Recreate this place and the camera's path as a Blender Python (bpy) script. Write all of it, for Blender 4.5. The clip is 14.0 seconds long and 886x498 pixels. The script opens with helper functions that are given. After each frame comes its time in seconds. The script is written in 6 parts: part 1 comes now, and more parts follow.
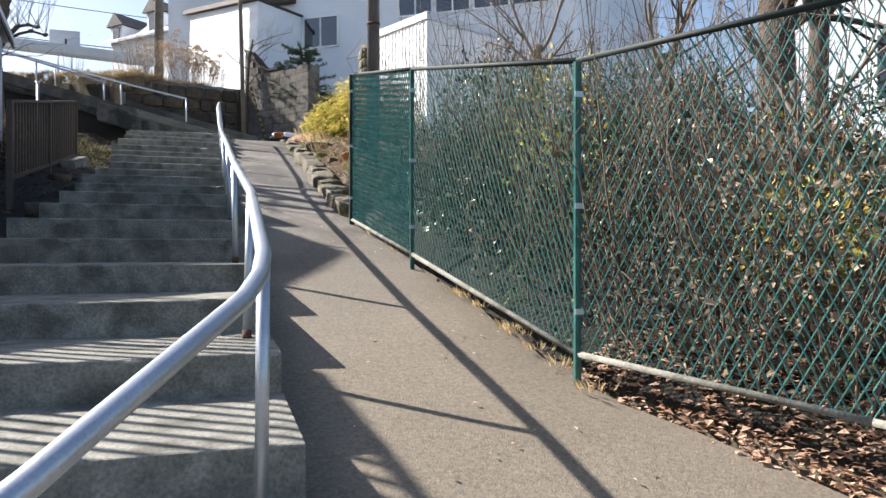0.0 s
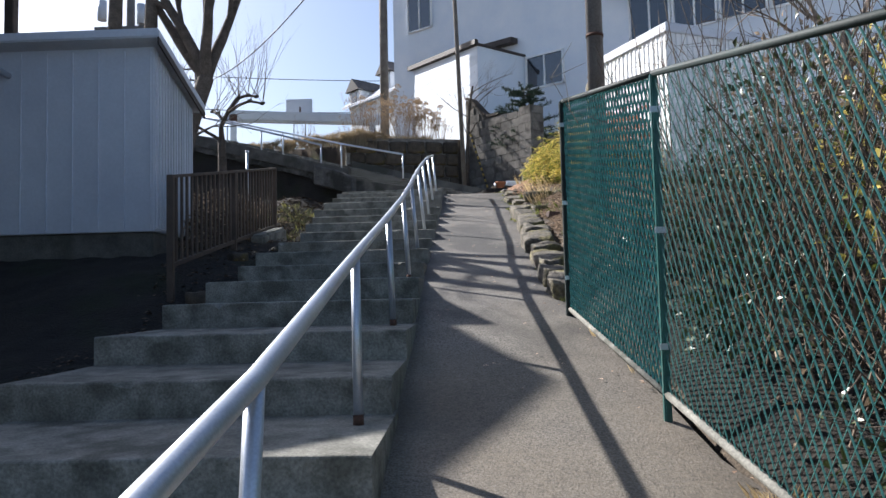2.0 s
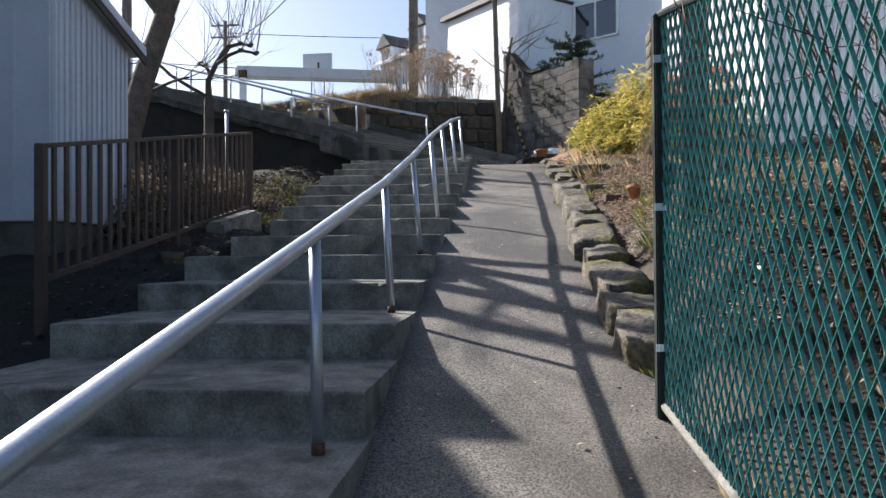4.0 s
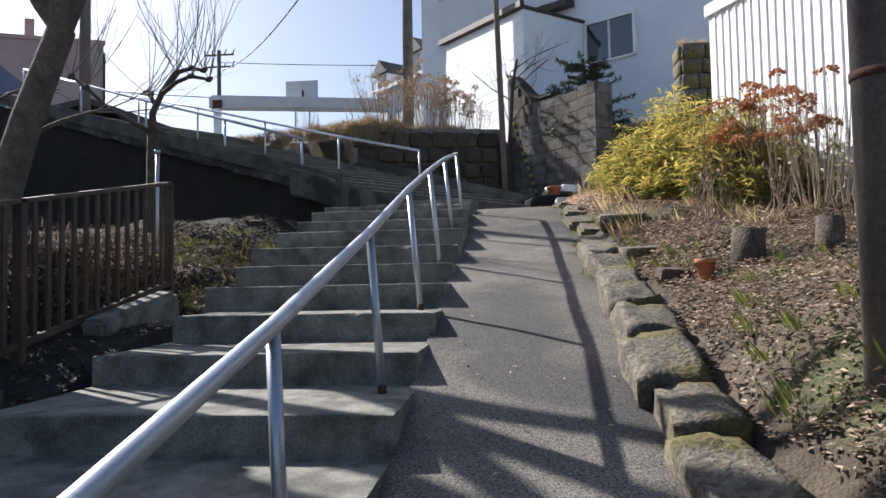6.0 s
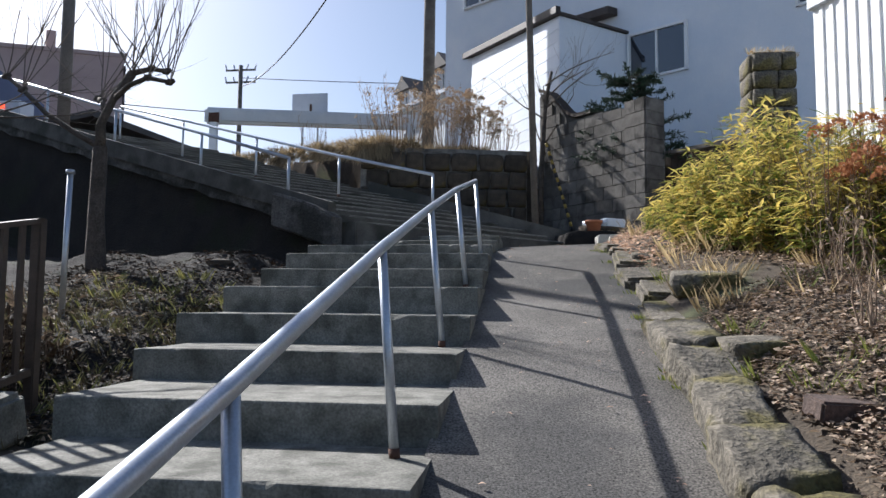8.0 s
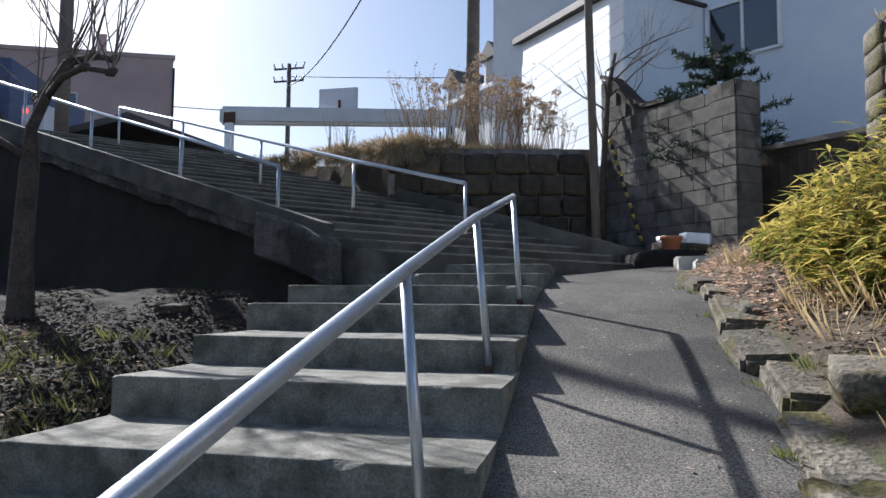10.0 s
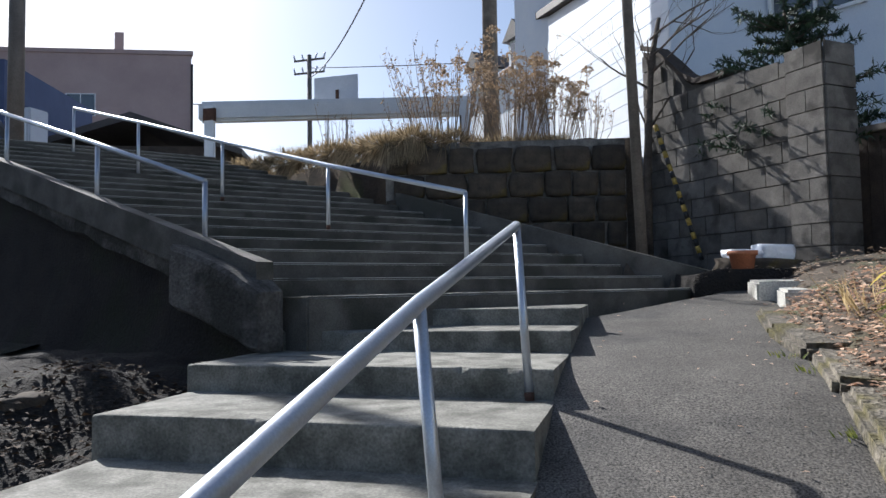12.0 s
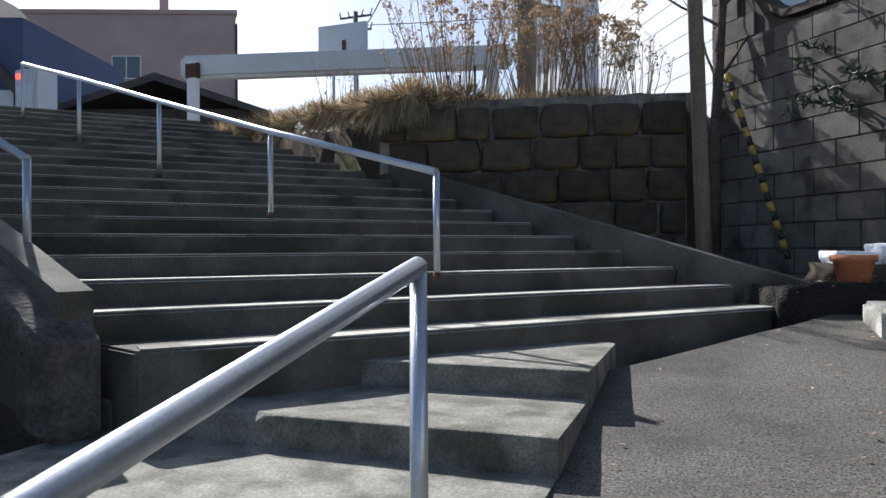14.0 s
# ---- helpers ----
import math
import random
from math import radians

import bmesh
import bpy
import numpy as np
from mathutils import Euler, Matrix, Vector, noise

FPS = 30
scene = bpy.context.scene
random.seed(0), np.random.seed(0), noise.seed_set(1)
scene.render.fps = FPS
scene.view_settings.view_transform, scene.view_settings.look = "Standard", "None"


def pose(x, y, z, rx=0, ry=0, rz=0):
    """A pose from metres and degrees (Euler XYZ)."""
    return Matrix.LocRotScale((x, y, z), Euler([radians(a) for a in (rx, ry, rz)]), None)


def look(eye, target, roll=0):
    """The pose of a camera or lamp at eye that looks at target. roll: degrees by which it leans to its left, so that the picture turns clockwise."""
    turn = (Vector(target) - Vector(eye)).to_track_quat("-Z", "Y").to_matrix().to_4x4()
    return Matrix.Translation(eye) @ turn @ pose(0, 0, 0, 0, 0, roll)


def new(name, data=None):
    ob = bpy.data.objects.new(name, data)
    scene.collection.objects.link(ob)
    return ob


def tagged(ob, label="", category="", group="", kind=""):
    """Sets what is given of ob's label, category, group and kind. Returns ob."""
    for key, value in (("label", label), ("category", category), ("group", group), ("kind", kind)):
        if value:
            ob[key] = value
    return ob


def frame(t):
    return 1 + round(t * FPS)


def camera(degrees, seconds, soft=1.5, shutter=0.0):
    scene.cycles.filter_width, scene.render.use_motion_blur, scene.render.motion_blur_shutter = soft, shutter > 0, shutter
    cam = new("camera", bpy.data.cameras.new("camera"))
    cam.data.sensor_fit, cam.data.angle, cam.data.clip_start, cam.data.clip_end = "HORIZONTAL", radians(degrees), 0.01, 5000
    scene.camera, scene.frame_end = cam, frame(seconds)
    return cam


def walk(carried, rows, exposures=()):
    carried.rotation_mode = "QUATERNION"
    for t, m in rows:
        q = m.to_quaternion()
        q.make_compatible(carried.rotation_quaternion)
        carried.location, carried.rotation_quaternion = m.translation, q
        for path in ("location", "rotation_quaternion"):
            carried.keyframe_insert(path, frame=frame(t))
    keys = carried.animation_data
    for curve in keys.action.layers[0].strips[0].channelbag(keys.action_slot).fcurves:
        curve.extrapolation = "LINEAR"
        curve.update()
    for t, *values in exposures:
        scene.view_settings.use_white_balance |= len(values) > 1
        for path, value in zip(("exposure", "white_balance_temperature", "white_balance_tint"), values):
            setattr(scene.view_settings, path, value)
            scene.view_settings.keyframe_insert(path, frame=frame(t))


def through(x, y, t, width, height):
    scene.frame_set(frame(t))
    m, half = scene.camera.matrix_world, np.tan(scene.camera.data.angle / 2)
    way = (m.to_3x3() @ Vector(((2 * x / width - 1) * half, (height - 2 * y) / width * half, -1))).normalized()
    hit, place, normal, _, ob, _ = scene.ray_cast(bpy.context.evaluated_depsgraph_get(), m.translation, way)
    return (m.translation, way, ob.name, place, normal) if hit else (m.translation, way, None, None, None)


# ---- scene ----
cam = camera(64.3, 14.0)
METRES, EYE, TILT, LEAN, TURN = 15.0, 1.28, 0.0, 0.0, -17.5
ROWS = [
    (0.0, 0.0, 0.0, 0.0, 0.0, 0.0, -0.0),
    (0.5, 0.002, 0.0395, 0.0074, 6.23, -0.38, -1.45),
    (1.0, -0.0005, 0.0745, 0.0145, 11.73, 0.5, -0.86),
    (1.5, -0.0035, 0.1128, 0.0212, 20.05, 0.11, 0.62),
    (2.0, -0.0083, 0.1504, 0.0295, 19.33, 3.57, 1.43),
    (2.5, -0.0147, 0.1905, 0.0363, 22.69, 3.28, -0.23),
    (5.0, -0.0663, 0.3663, 0.0761, 22.49, -0.37, 0.84),
    (5.5, -0.0766, 0.3986, 0.0852, 25.66, 0.96, 0.08),
    (6.0, -0.0901, 0.4336, 0.0947, 22.98, 2.81, 1.11),
    (6.5, -0.0989, 0.4668, 0.1023, 25.6, 1.28, -0.44),
    (7.0, -0.1136, 0.4984, 0.1112, 25.27, 2.91, 0.28),
    (7.5, -0.1248, 0.5293, 0.1174, 24.36, 4.53, -0.47),
    (10.0, -0.1749, 0.6882, 0.1576, 29.77, 4.14, -0.41),
    (10.5, -0.1872, 0.7196, 0.1675, 28.94, 5.85, 0.13),
    (11.0, -0.1958, 0.7501, 0.1763, 31.73, 3.45, 0.08),
    (11.5, -0.2081, 0.7791, 0.1849, 29.27, 5.33, -0.56),
    (12.0, -0.2168, 0.8093, 0.1908, 32.9, 3.18, 0.99),
    (12.5, -0.2287, 0.8408, 0.198, 32.47, 2.2, 0.61),
    (13.0, -0.2325, 0.8724, 0.2041, 33.43, 1.26, -1.37),
    (13.5, -0.2449, 0.9023, 0.2114, 36.15, 1.02, -0.78),
    (14.0, -0.252, 0.9341, 0.2135, 37.83, 0.2, 0.44),
]
walk(cam, [(t, pose(0, 0, EYE, TILT, LEAN, TURN) @ pose(METRES * x, METRES * y, METRES * z, 90 + pitch, roll, yaw)) for t, x, y, z, yaw, pitch, roll in ROWS],
     exposures=[(0.0, 1.4, 6450, 12), (0.8, 1.08, 6250, 12), (1.6, 1.0, 6050, 12), (2.7, 1.04, 6050, 13), (5.0, 0.95, 6250, 13), (7.5, 0.7, 5950, 12), (11.0, 0.68, 5850, 11), (14.0, 0.75, 6000, 11)])

# ---- light ----
SUN_LEFT, SUN_UP = 54.0, 36.5        # degrees left of +y, degrees above the horizon
to_sun = Vector((-math.sin(radians(SUN_LEFT)) * math.cos(radians(SUN_UP)), math.cos(radians(SUN_LEFT)) * math.cos(radians(SUN_UP)), math.sin(radians(SUN_UP))))
sun = new("sun", bpy.data.lights.new("sun", "SUN"))
sun.data.energy, sun.data.angle, sun.data.color = 5.0, radians(0.6), (1.0, 0.94, 0.85)
sun.matrix_world = look(to_sun * 60, (0, 0, 0))
world = bpy.data.worlds.new("sky")
scene.world = world
world.use_nodes = True
sky = world.node_tree.nodes.new("ShaderNodeTexSky")
sky.sky_type, sky.sun_disc = "NISHITA", False
sky.sun_elevation, sky.sun_rotation = radians(SUN_UP), radians(-SUN_LEFT)
sky.air_density, sky.dust_density, sky.ozone_density = 1.0, 1.8, 1.0
back = world.node_tree.nodes["Background"]
back.inputs["Strength"].default_value = 0.078
world.node_tree.links.new(sky.outputs[0], back.inputs["Color"])

# ---- materials ----
def material(name, low, high, rough=0.85, scale=6.0, fine=90.0, bump=0.3, metal=0.0, dist=0.01, speck=0.25, patch=None, patch_at=0.62, spread=0.08, patch_scale=0.45, soft=0.05):
    """Two scales of colour variation, grain bump, an optional patchy second colour, and a shift from piece to piece."""
    m = bpy.data.materials.new(name)
    m.use_nodes = True
    nt = m.node_tree
    N, L = nt.nodes, nt.links
    bsdf = N["Principled BSDF"]
    geo = N.new("ShaderNodeTexCoord")
    big = N.new("ShaderNodeTexNoise")
    big.inputs["Scale"].default_value, big.inputs["Detail"].default_value, big.inputs["Roughness"].default_value = scale, 6, 0.6
    small = N.new("ShaderNodeTexNoise")
    small.inputs["Scale"].default_value, small.inputs["Detail"].default_value = fine, 4
    L.new(geo.outputs["Object"], big.inputs["Vector"])
    L.new(geo.outputs["Object"], small.inputs["Vector"])
    ramp = N.new("ShaderNodeValToRGB")
    ramp.color_ramp.elements[0].position, ramp.color_ramp.elements[1].position = 0.3, 0.7
    ramp.color_ramp.elements[0].color, ramp.color_ramp.elements[1].color = (*low, 1), (*high, 1)
    L.new(big.outputs["Fac"], ramp.inputs["Fac"])
    grain = N.new("ShaderNodeMapRange")
    grain.inputs["From Min"].default_value, grain.inputs["From Max"].default_value = 0.3, 0.7
    grain.inputs["To Min"].default_value, grain.inputs["To Max"].default_value = 1 - speck, 1 + speck
    L.new(small.outputs["Fac"], grain.inputs["Value"])
    colour = ramp.outputs["Color"]
    if patch:
        pn = N.new("ShaderNodeTexNoise")
        pn.inputs["Scale"].default_value, pn.inputs["Detail"].default_value = scale * patch_scale, 9
        L.new(geo.outputs["Object"], pn.inputs["Vector"])
        pr = N.new("ShaderNodeMapRange")
        pr.inputs["From Min"].default_value, pr.inputs["From Max"].default_value = patch_at - soft, patch_at + soft
        L.new(pn.outputs["Fac"], pr.inputs["Value"])
        mix = N.new("ShaderNodeMix")
        mix.data_type = "RGBA"
        L.new(pr.outputs["Result"], mix.inputs["Factor"])
        L.new(colour, mix.inputs["A"])
        mix.inputs["B"].default_value = (*patch, 1)
        colour = mix.outputs["Result"]
    info = N.new("ShaderNodeObjectInfo")
    vary = N.new("ShaderNodeMapRange")
    vary.inputs["To Min"].default_value, vary.inputs["To Max"].default_value = 1 - spread, 1 + spread
    L.new(info.outputs["Random"], vary.inputs["Value"])
    both = N.new("ShaderNodeMath")
    both.operation = "MULTIPLY"
    L.new(grain.outputs["Result"], both.inputs[0])
    L.new(vary.outputs["Result"], both.inputs[1])
    scaled = N.new("ShaderNodeVectorMath")
    scaled.operation = "SCALE"
    L.new(colour, scaled.inputs[0])
    L.new(both.outputs[0], scaled.inputs["Scale"])
    L.new(scaled.outputs[0], bsdf.inputs["Base Color"])
    bsdf.inputs["Roughness"].default_value, bsdf.inputs["Metallic"].default_value = rough, metal
    if bump:
        add = N.new("ShaderNodeMath")
        add.operation = "ADD"
        L.new(big.outputs["Fac"], add.inputs[0])
        L.new(small.outputs["Fac"], add.inputs[1])
        bn = N.new("ShaderNodeBump")
        bn.inputs["Strength"].default_value, bn.inputs["Distance"].default_value = bump, dist
        L.new(add.outputs[0], bn.inputs["Height"])
        L.new(bn.outputs["Normal"], bsdf.inputs["Normal"])
    return m


def leafy(name, low, high, rough=0.55, through=0.25):
    """Leaves and stems: each island a shade of its own, with some light passing through."""
    m = bpy.data.materials.new(name)
    m.use_nodes = True
    N, L = m.node_tree.nodes, m.node_tree.links
    bsdf, out = N["Principled BSDF"], N["Material Output"]
    geo = N.new("ShaderNodeNewGeometry")
    ramp = N.new("ShaderNodeValToRGB")
    ramp.color_ramp.elements[0].color, ramp.color_ramp.elements[1].color = (*low, 1), (*high, 1)
    L.new(geo.outputs["Random Per Island"], ramp.inputs["Fac"])
    L.new(ramp.outputs["Color"], bsdf.inputs["Base Color"])
    bsdf.inputs["Roughness"].default_value = rough
    if through:
        tr = N.new("ShaderNodeBsdfTranslucent")
        mix = N.new("ShaderNodeMixShader")
        mix.inputs["Fac"].default_value = through
        L.new(ramp.outputs["Color"], tr.inputs["Color"])
        L.new(bsdf.outputs[0], mix.inputs[1])
        L.new(tr.outputs[0], mix.inputs[2])
        L.new(mix.outputs[0], out.inputs["Surface"])
    return m


CONCRETE = material("step_concrete", (0.14, 0.137, 0.117), (0.275, 0.268, 0.235), 0.9, 7.0, 85, 0.5, dist=0.008, speck=0.3, patch=(0.10, 0.099, 0.082), patch_at=0.56, patch_scale=0.8, soft=0.09)
# Serves the pale slabs and the painted sunlight on the stair noses.
PALE_LIT_CONCRETE = material("pale_lit_concrete", (0.36, 0.35, 0.315), (0.52, 0.51, 0.46), 0.88, 4, 80, 0.4, dist=0.006, speck=0.3, patch=(0.12, 0.115, 0.10), patch_at=0.6)
OLD_CONCRETE = material("old_concrete", (0.055, 0.052, 0.046), (0.14, 0.132, 0.115), 0.92, 3.2, 110, 0.4, patch=(0.05, 0.05, 0.04), patch_at=0.57)
BROKEN_CONCRETE = material("broken_concrete", (0.045, 0.042, 0.038), (0.15, 0.14, 0.125), 0.94, 5, 45, 0.9, dist=0.02, speck=0.35, patch=(0.035, 0.034, 0.028), patch_at=0.52)
ASPHALT = material("path_asphalt", (0.095, 0.087, 0.076), (0.165, 0.152, 0.134), 0.86, 1.9, 110, 0.6, dist=0.007, speck=0.95, patch=(0.062, 0.059, 0.055), patch_at=0.55)


def dusty(m):
    """The foot of the ramp is silted over with pale dust; towards the head the colour darkens."""
    N, L = m.node_tree.nodes, m.node_tree.links
    bsdf = N["Principled BSDF"]
    old = bsdf.inputs["Base Color"].links[0].from_socket
    pos, sep, nz = N.new("ShaderNodeTexCoord"), N.new("ShaderNodeSeparateXYZ"), N.new("ShaderNodeTexNoise")
    nz.inputs["Scale"].default_value, nz.inputs["Detail"].default_value = 1.3, 6
    L.new(pos.outputs["Object"], sep.inputs[0])
    L.new(pos.outputs["Object"], nz.inputs["Vector"])
    push = N.new("ShaderNodeMath")
    push.operation, push.inputs[1].default_value = "MULTIPLY_ADD", 5.0
    L.new(nz.outputs["Fac"], push.inputs[0])
    L.new(sep.outputs["Y"], push.inputs[2])
    fade = N.new("ShaderNodeMapRange")
    fade.inputs["From Min"].default_value, fade.inputs["From Max"].default_value = 6.0, 10.5
    fade.inputs["To Min"].default_value, fade.inputs["To Max"].default_value = 0.8, 0.0
    L.new(push.outputs[0], fade.inputs["Value"])
    mix = N.new("ShaderNodeMix")
    mix.data_type = "RGBA"
    L.new(fade.outputs["Result"], mix.inputs["Factor"])
    L.new(old, mix.inputs["A"])
    grit, tone = N.new("ShaderNodeTexNoise"), N.new("ShaderNodeValToRGB")
    grit.inputs["Scale"].default_value, grit.inputs["Detail"].default_value, grit.inputs["Roughness"].default_value = 45, 8, 0.75
    L.new(pos.outputs["Object"], grit.inputs["Vector"])
    tone.color_ramp.elements[0].position, tone.color_ramp.elements[1].position = 0.36, 0.66
    tone.color_ramp.elements[0].color, tone.color_ramp.elements[1].color = (0.12, 0.10, 0.075, 1), (0.27, 0.225, 0.165, 1)
    L.new(grit.outputs["Fac"], tone.inputs["Fac"])
    L.new(tone.outputs["Color"], mix.inputs["B"])
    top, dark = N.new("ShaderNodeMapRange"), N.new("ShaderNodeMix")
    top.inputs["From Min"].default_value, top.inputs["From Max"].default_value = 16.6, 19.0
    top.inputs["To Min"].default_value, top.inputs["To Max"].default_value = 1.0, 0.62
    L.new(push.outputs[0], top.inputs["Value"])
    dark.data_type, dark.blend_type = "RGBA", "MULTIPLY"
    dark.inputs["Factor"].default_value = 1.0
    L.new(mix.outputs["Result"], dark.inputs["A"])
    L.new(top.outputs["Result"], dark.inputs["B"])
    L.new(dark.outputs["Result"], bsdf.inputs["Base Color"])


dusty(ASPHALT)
GALVANISED = material("galvanised_steel", (0.42, 0.46, 0.52), (0.56, 0.60, 0.66), 0.38, 5, 160, 0.05, metal=0.75, speck=0.08, patch=(0.36, 0.36, 0.36), patch_at=0.7)
RUST = material("rust", (0.06, 0.03, 0.02), (0.12, 0.06, 0.04), 0.9, 20, 150, 0.5)
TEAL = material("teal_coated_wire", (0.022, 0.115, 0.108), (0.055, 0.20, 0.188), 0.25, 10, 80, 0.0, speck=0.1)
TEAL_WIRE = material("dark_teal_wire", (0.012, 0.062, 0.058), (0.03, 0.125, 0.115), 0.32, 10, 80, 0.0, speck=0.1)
TEAL_DARK = material("dark_green_paint", (0.004, 0.010, 0.010), (0.008, 0.022, 0.020), 0.7, 6, 90, 0.1, speck=0.2)
SOIL = material("soil", (0.045, 0.035, 0.025), (0.10, 0.078, 0.055), 0.95, 2.5, 70, 0.8, dist=0.012, speck=0.5, patch=(0.065, 0.07, 0.03), patch_at=0.62)
# Damp earth with the bank's deep shade put into its near-black colour.
SHADED_EARTH = material("damp_shaded_earth", (0.009, 0.008, 0.007), (0.026, 0.021, 0.016), 0.95, 3, 50, 1.0, dist=0.03, speck=0.4, patch=(0.016, 0.018, 0.008), patch_at=0.6)
STONE = material("garden_stone", (0.065, 0.058, 0.045), (0.21, 0.185, 0.145), 0.92, 6, 38, 0.9, dist=0.022, speck=0.5, patch=(0.11, 0.095, 0.035), patch_at=0.54, spread=0.2)
WALL_STONE = material("wall_stone", (0.038, 0.031, 0.024), (0.105, 0.082, 0.058), 0.95, 6, 110, 0.7, dist=0.006, speck=0.3, patch=(0.12, 0.09, 0.025), patch_at=0.64, spread=0.35)
MORTAR = material("pale_mortar", (0.07, 0.065, 0.058), (0.27, 0.255, 0.23), 0.95, 6, 60, 0.6)
BLOCK = material("concrete_block", (0.09, 0.083, 0.074), (0.175, 0.162, 0.144), 0.95, 6, 110, 0.5, patch=(0.06, 0.055, 0.048), patch_at=0.58, spread=0.25)
BLOCK_JOINT = material("block_joint", (0.04, 0.038, 0.034), (0.075, 0.07, 0.064), 0.95, 8, 90, 0.3)
WHITE_SIDING = material("white_siding", (0.66, 0.73, 0.82), (0.78, 0.82, 0.87), 0.6, 1.2, 60, 0.08, speck=0.04)
WHITE_SHEET = material("white_sheet_metal", (0.76, 0.77, 0.78), (0.84, 0.85, 0.85), 0.45, 1.5, 40, 0.03, speck=0.03)
GREY_SHEET = material("pale_grey_sheet", (0.50, 0.53, 0.60), (0.62, 0.65, 0.71), 0.5, 1.0, 30, 0.08, speck=0.04)
DARK_TRIM = material("dark_trim", (0.03, 0.022, 0.018), (0.06, 0.045, 0.038), 0.6, 4, 60, 0.1)
PINK = material("pink_render", (0.42, 0.31, 0.29), (0.50, 0.38, 0.35), 0.9, 0.5, 20, 0.1, speck=0.05)
BLUE_WALL = material("blue_painted_wall", (0.06, 0.08, 0.16), (0.09, 0.11, 0.20), 0.7, 1, 30, 0.1, speck=0.08)
ROOF = material("dark_roof", (0.05, 0.045, 0.045), (0.09, 0.08, 0.075), 0.7, 3, 40, 0.2)
POLE_WOOD = material("weathered_pole", (0.11, 0.095, 0.08), (0.20, 0.175, 0.15), 0.85, 4, 60, 0.4, speck=0.2)
POLE_STEEL = material("painted_pole_steel", (0.10, 0.09, 0.085), (0.17, 0.155, 0.145), 0.5, 3, 60, 0.1, patch=(0.12, 0.06, 0.04), patch_at=0.64)
BARK = material("bark", (0.055, 0.045, 0.035), (0.13, 0.105, 0.085), 0.95, 9, 60, 0.9, dist=0.02, speck=0.35)
BROWN_PAINT = material("brown_painted_metal", (0.045, 0.032, 0.025), (0.085, 0.06, 0.045), 0.6, 6, 90, 0.1, speck=0.15)
TERRACOTTA = material("terracotta", (0.34, 0.12, 0.06), (0.45, 0.18, 0.09), 0.8, 6, 80, 0.2)
BRICK = material("dark_brick", (0.06, 0.045, 0.04), (0.12, 0.085, 0.07), 0.95, 8, 70, 0.6, spread=0.15)
WOOD_DARK = material("dark_timber", (0.035, 0.027, 0.022), (0.08, 0.06, 0.045), 0.85, 5, 60, 0.4)
SIGN_WHITE = material("weathered_white_paint", (0.60, 0.64, 0.68), (0.72, 0.75, 0.78), 0.6, 3, 60, 0.1, patch=(0.30, 0.22, 0.17), patch_at=0.74, speck=0.06)
YELLOW = material("yellow_stripe", (0.24, 0.17, 0.03), (0.36, 0.25, 0.045), 0.6, 8, 60, 0.1)
BLACK = material("black_stripe", (0.012, 0.012, 0.012), (0.025, 0.025, 0.025), 0.6, 8, 60, 0.1)
BUNDLE = material("crumpled_plastic", (0.78, 0.81, 0.86), (0.90, 0.91, 0.93), 0.3, 9, 40, 0.35, dist=0.01, speck=0.05)
LEAF_DRY = leafy("dry_leaves", (0.11, 0.075, 0.05), (0.62, 0.48, 0.36), 0.7, 0.25)
LEAF_TAN = leafy("tan_leaves", (0.34, 0.20, 0.13), (0.80, 0.58, 0.43), 0.7, 0.45)
LEAF_DARK_LITTER = leafy("dark_litter", (0.03, 0.02, 0.013), (0.16, 0.105, 0.065), 0.75, 0.1)
# Leaf colour taken almost to black so that it carries the shade.
LEAF_SHADED = leafy("shaded_litter", (0.012, 0.008, 0.005), (0.085, 0.054, 0.032), 0.9, 0.08)
DARK_GRASS = leafy("withered_dark_grass", (0.05, 0.045, 0.025), (0.16, 0.14, 0.07), 0.6, 0.15)
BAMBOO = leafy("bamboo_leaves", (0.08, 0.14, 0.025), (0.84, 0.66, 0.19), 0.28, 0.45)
# Darker copy of the bamboo leaf: paints the shade inside the thicket.
BAMBOO_SHADED = leafy("bamboo_shaded_leaves", (0.09, 0.14, 0.03), (0.22, 0.26, 0.05), 0.45, 0.25)
TERRACE_GRASS = leafy("withered_terrace_grass", (0.13, 0.095, 0.055), (0.52, 0.41, 0.25), 0.75, 0.35)
GRASS = leafy("green_grass", (0.09, 0.13, 0.03), (0.30, 0.32, 0.08), 0.6, 0.25)
DRY_GRASS = leafy("dry_grass", (0.32, 0.23, 0.11), (0.66, 0.52, 0.30), 0.7, 0.4)
HYDRANGEA = leafy("dried_flower_heads", (0.28, 0.11, 0.05), (0.55, 0.27, 0.13), 0.8, 0.25)
PALE_HEAD = leafy("pale_dried_heads", (0.26, 0.18, 0.11), (0.58, 0.44, 0.29), 0.8, 0.25)
DRY_STEM = leafy("dry_stems", (0.15, 0.10, 0.065), (0.36, 0.27, 0.19), 0.8, 0.0)
BRUSH = leafy("dark_brushwood", (0.035, 0.025, 0.018), (0.20, 0.145, 0.10), 0.8, 0.0)
TWIG = leafy("twigs", (0.10, 0.08, 0.065), (0.24, 0.20, 0.165), 0.85, 0.0)
CONIFER = leafy("conifer_needles", (0.012, 0.03, 0.014), (0.035, 0.065, 0.03), 0.6, 0.1)
IVY = leafy("ivy_leaves", (0.012, 0.022, 0.010), (0.085, 0.105, 0.04), 0.35, 0.15)
IVY_PALE = leafy("bank_plant_leaves", (0.05, 0.065, 0.02), (0.32, 0.30, 0.10), 0.45, 0.3)
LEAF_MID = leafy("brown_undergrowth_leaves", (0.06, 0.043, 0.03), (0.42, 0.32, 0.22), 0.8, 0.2)
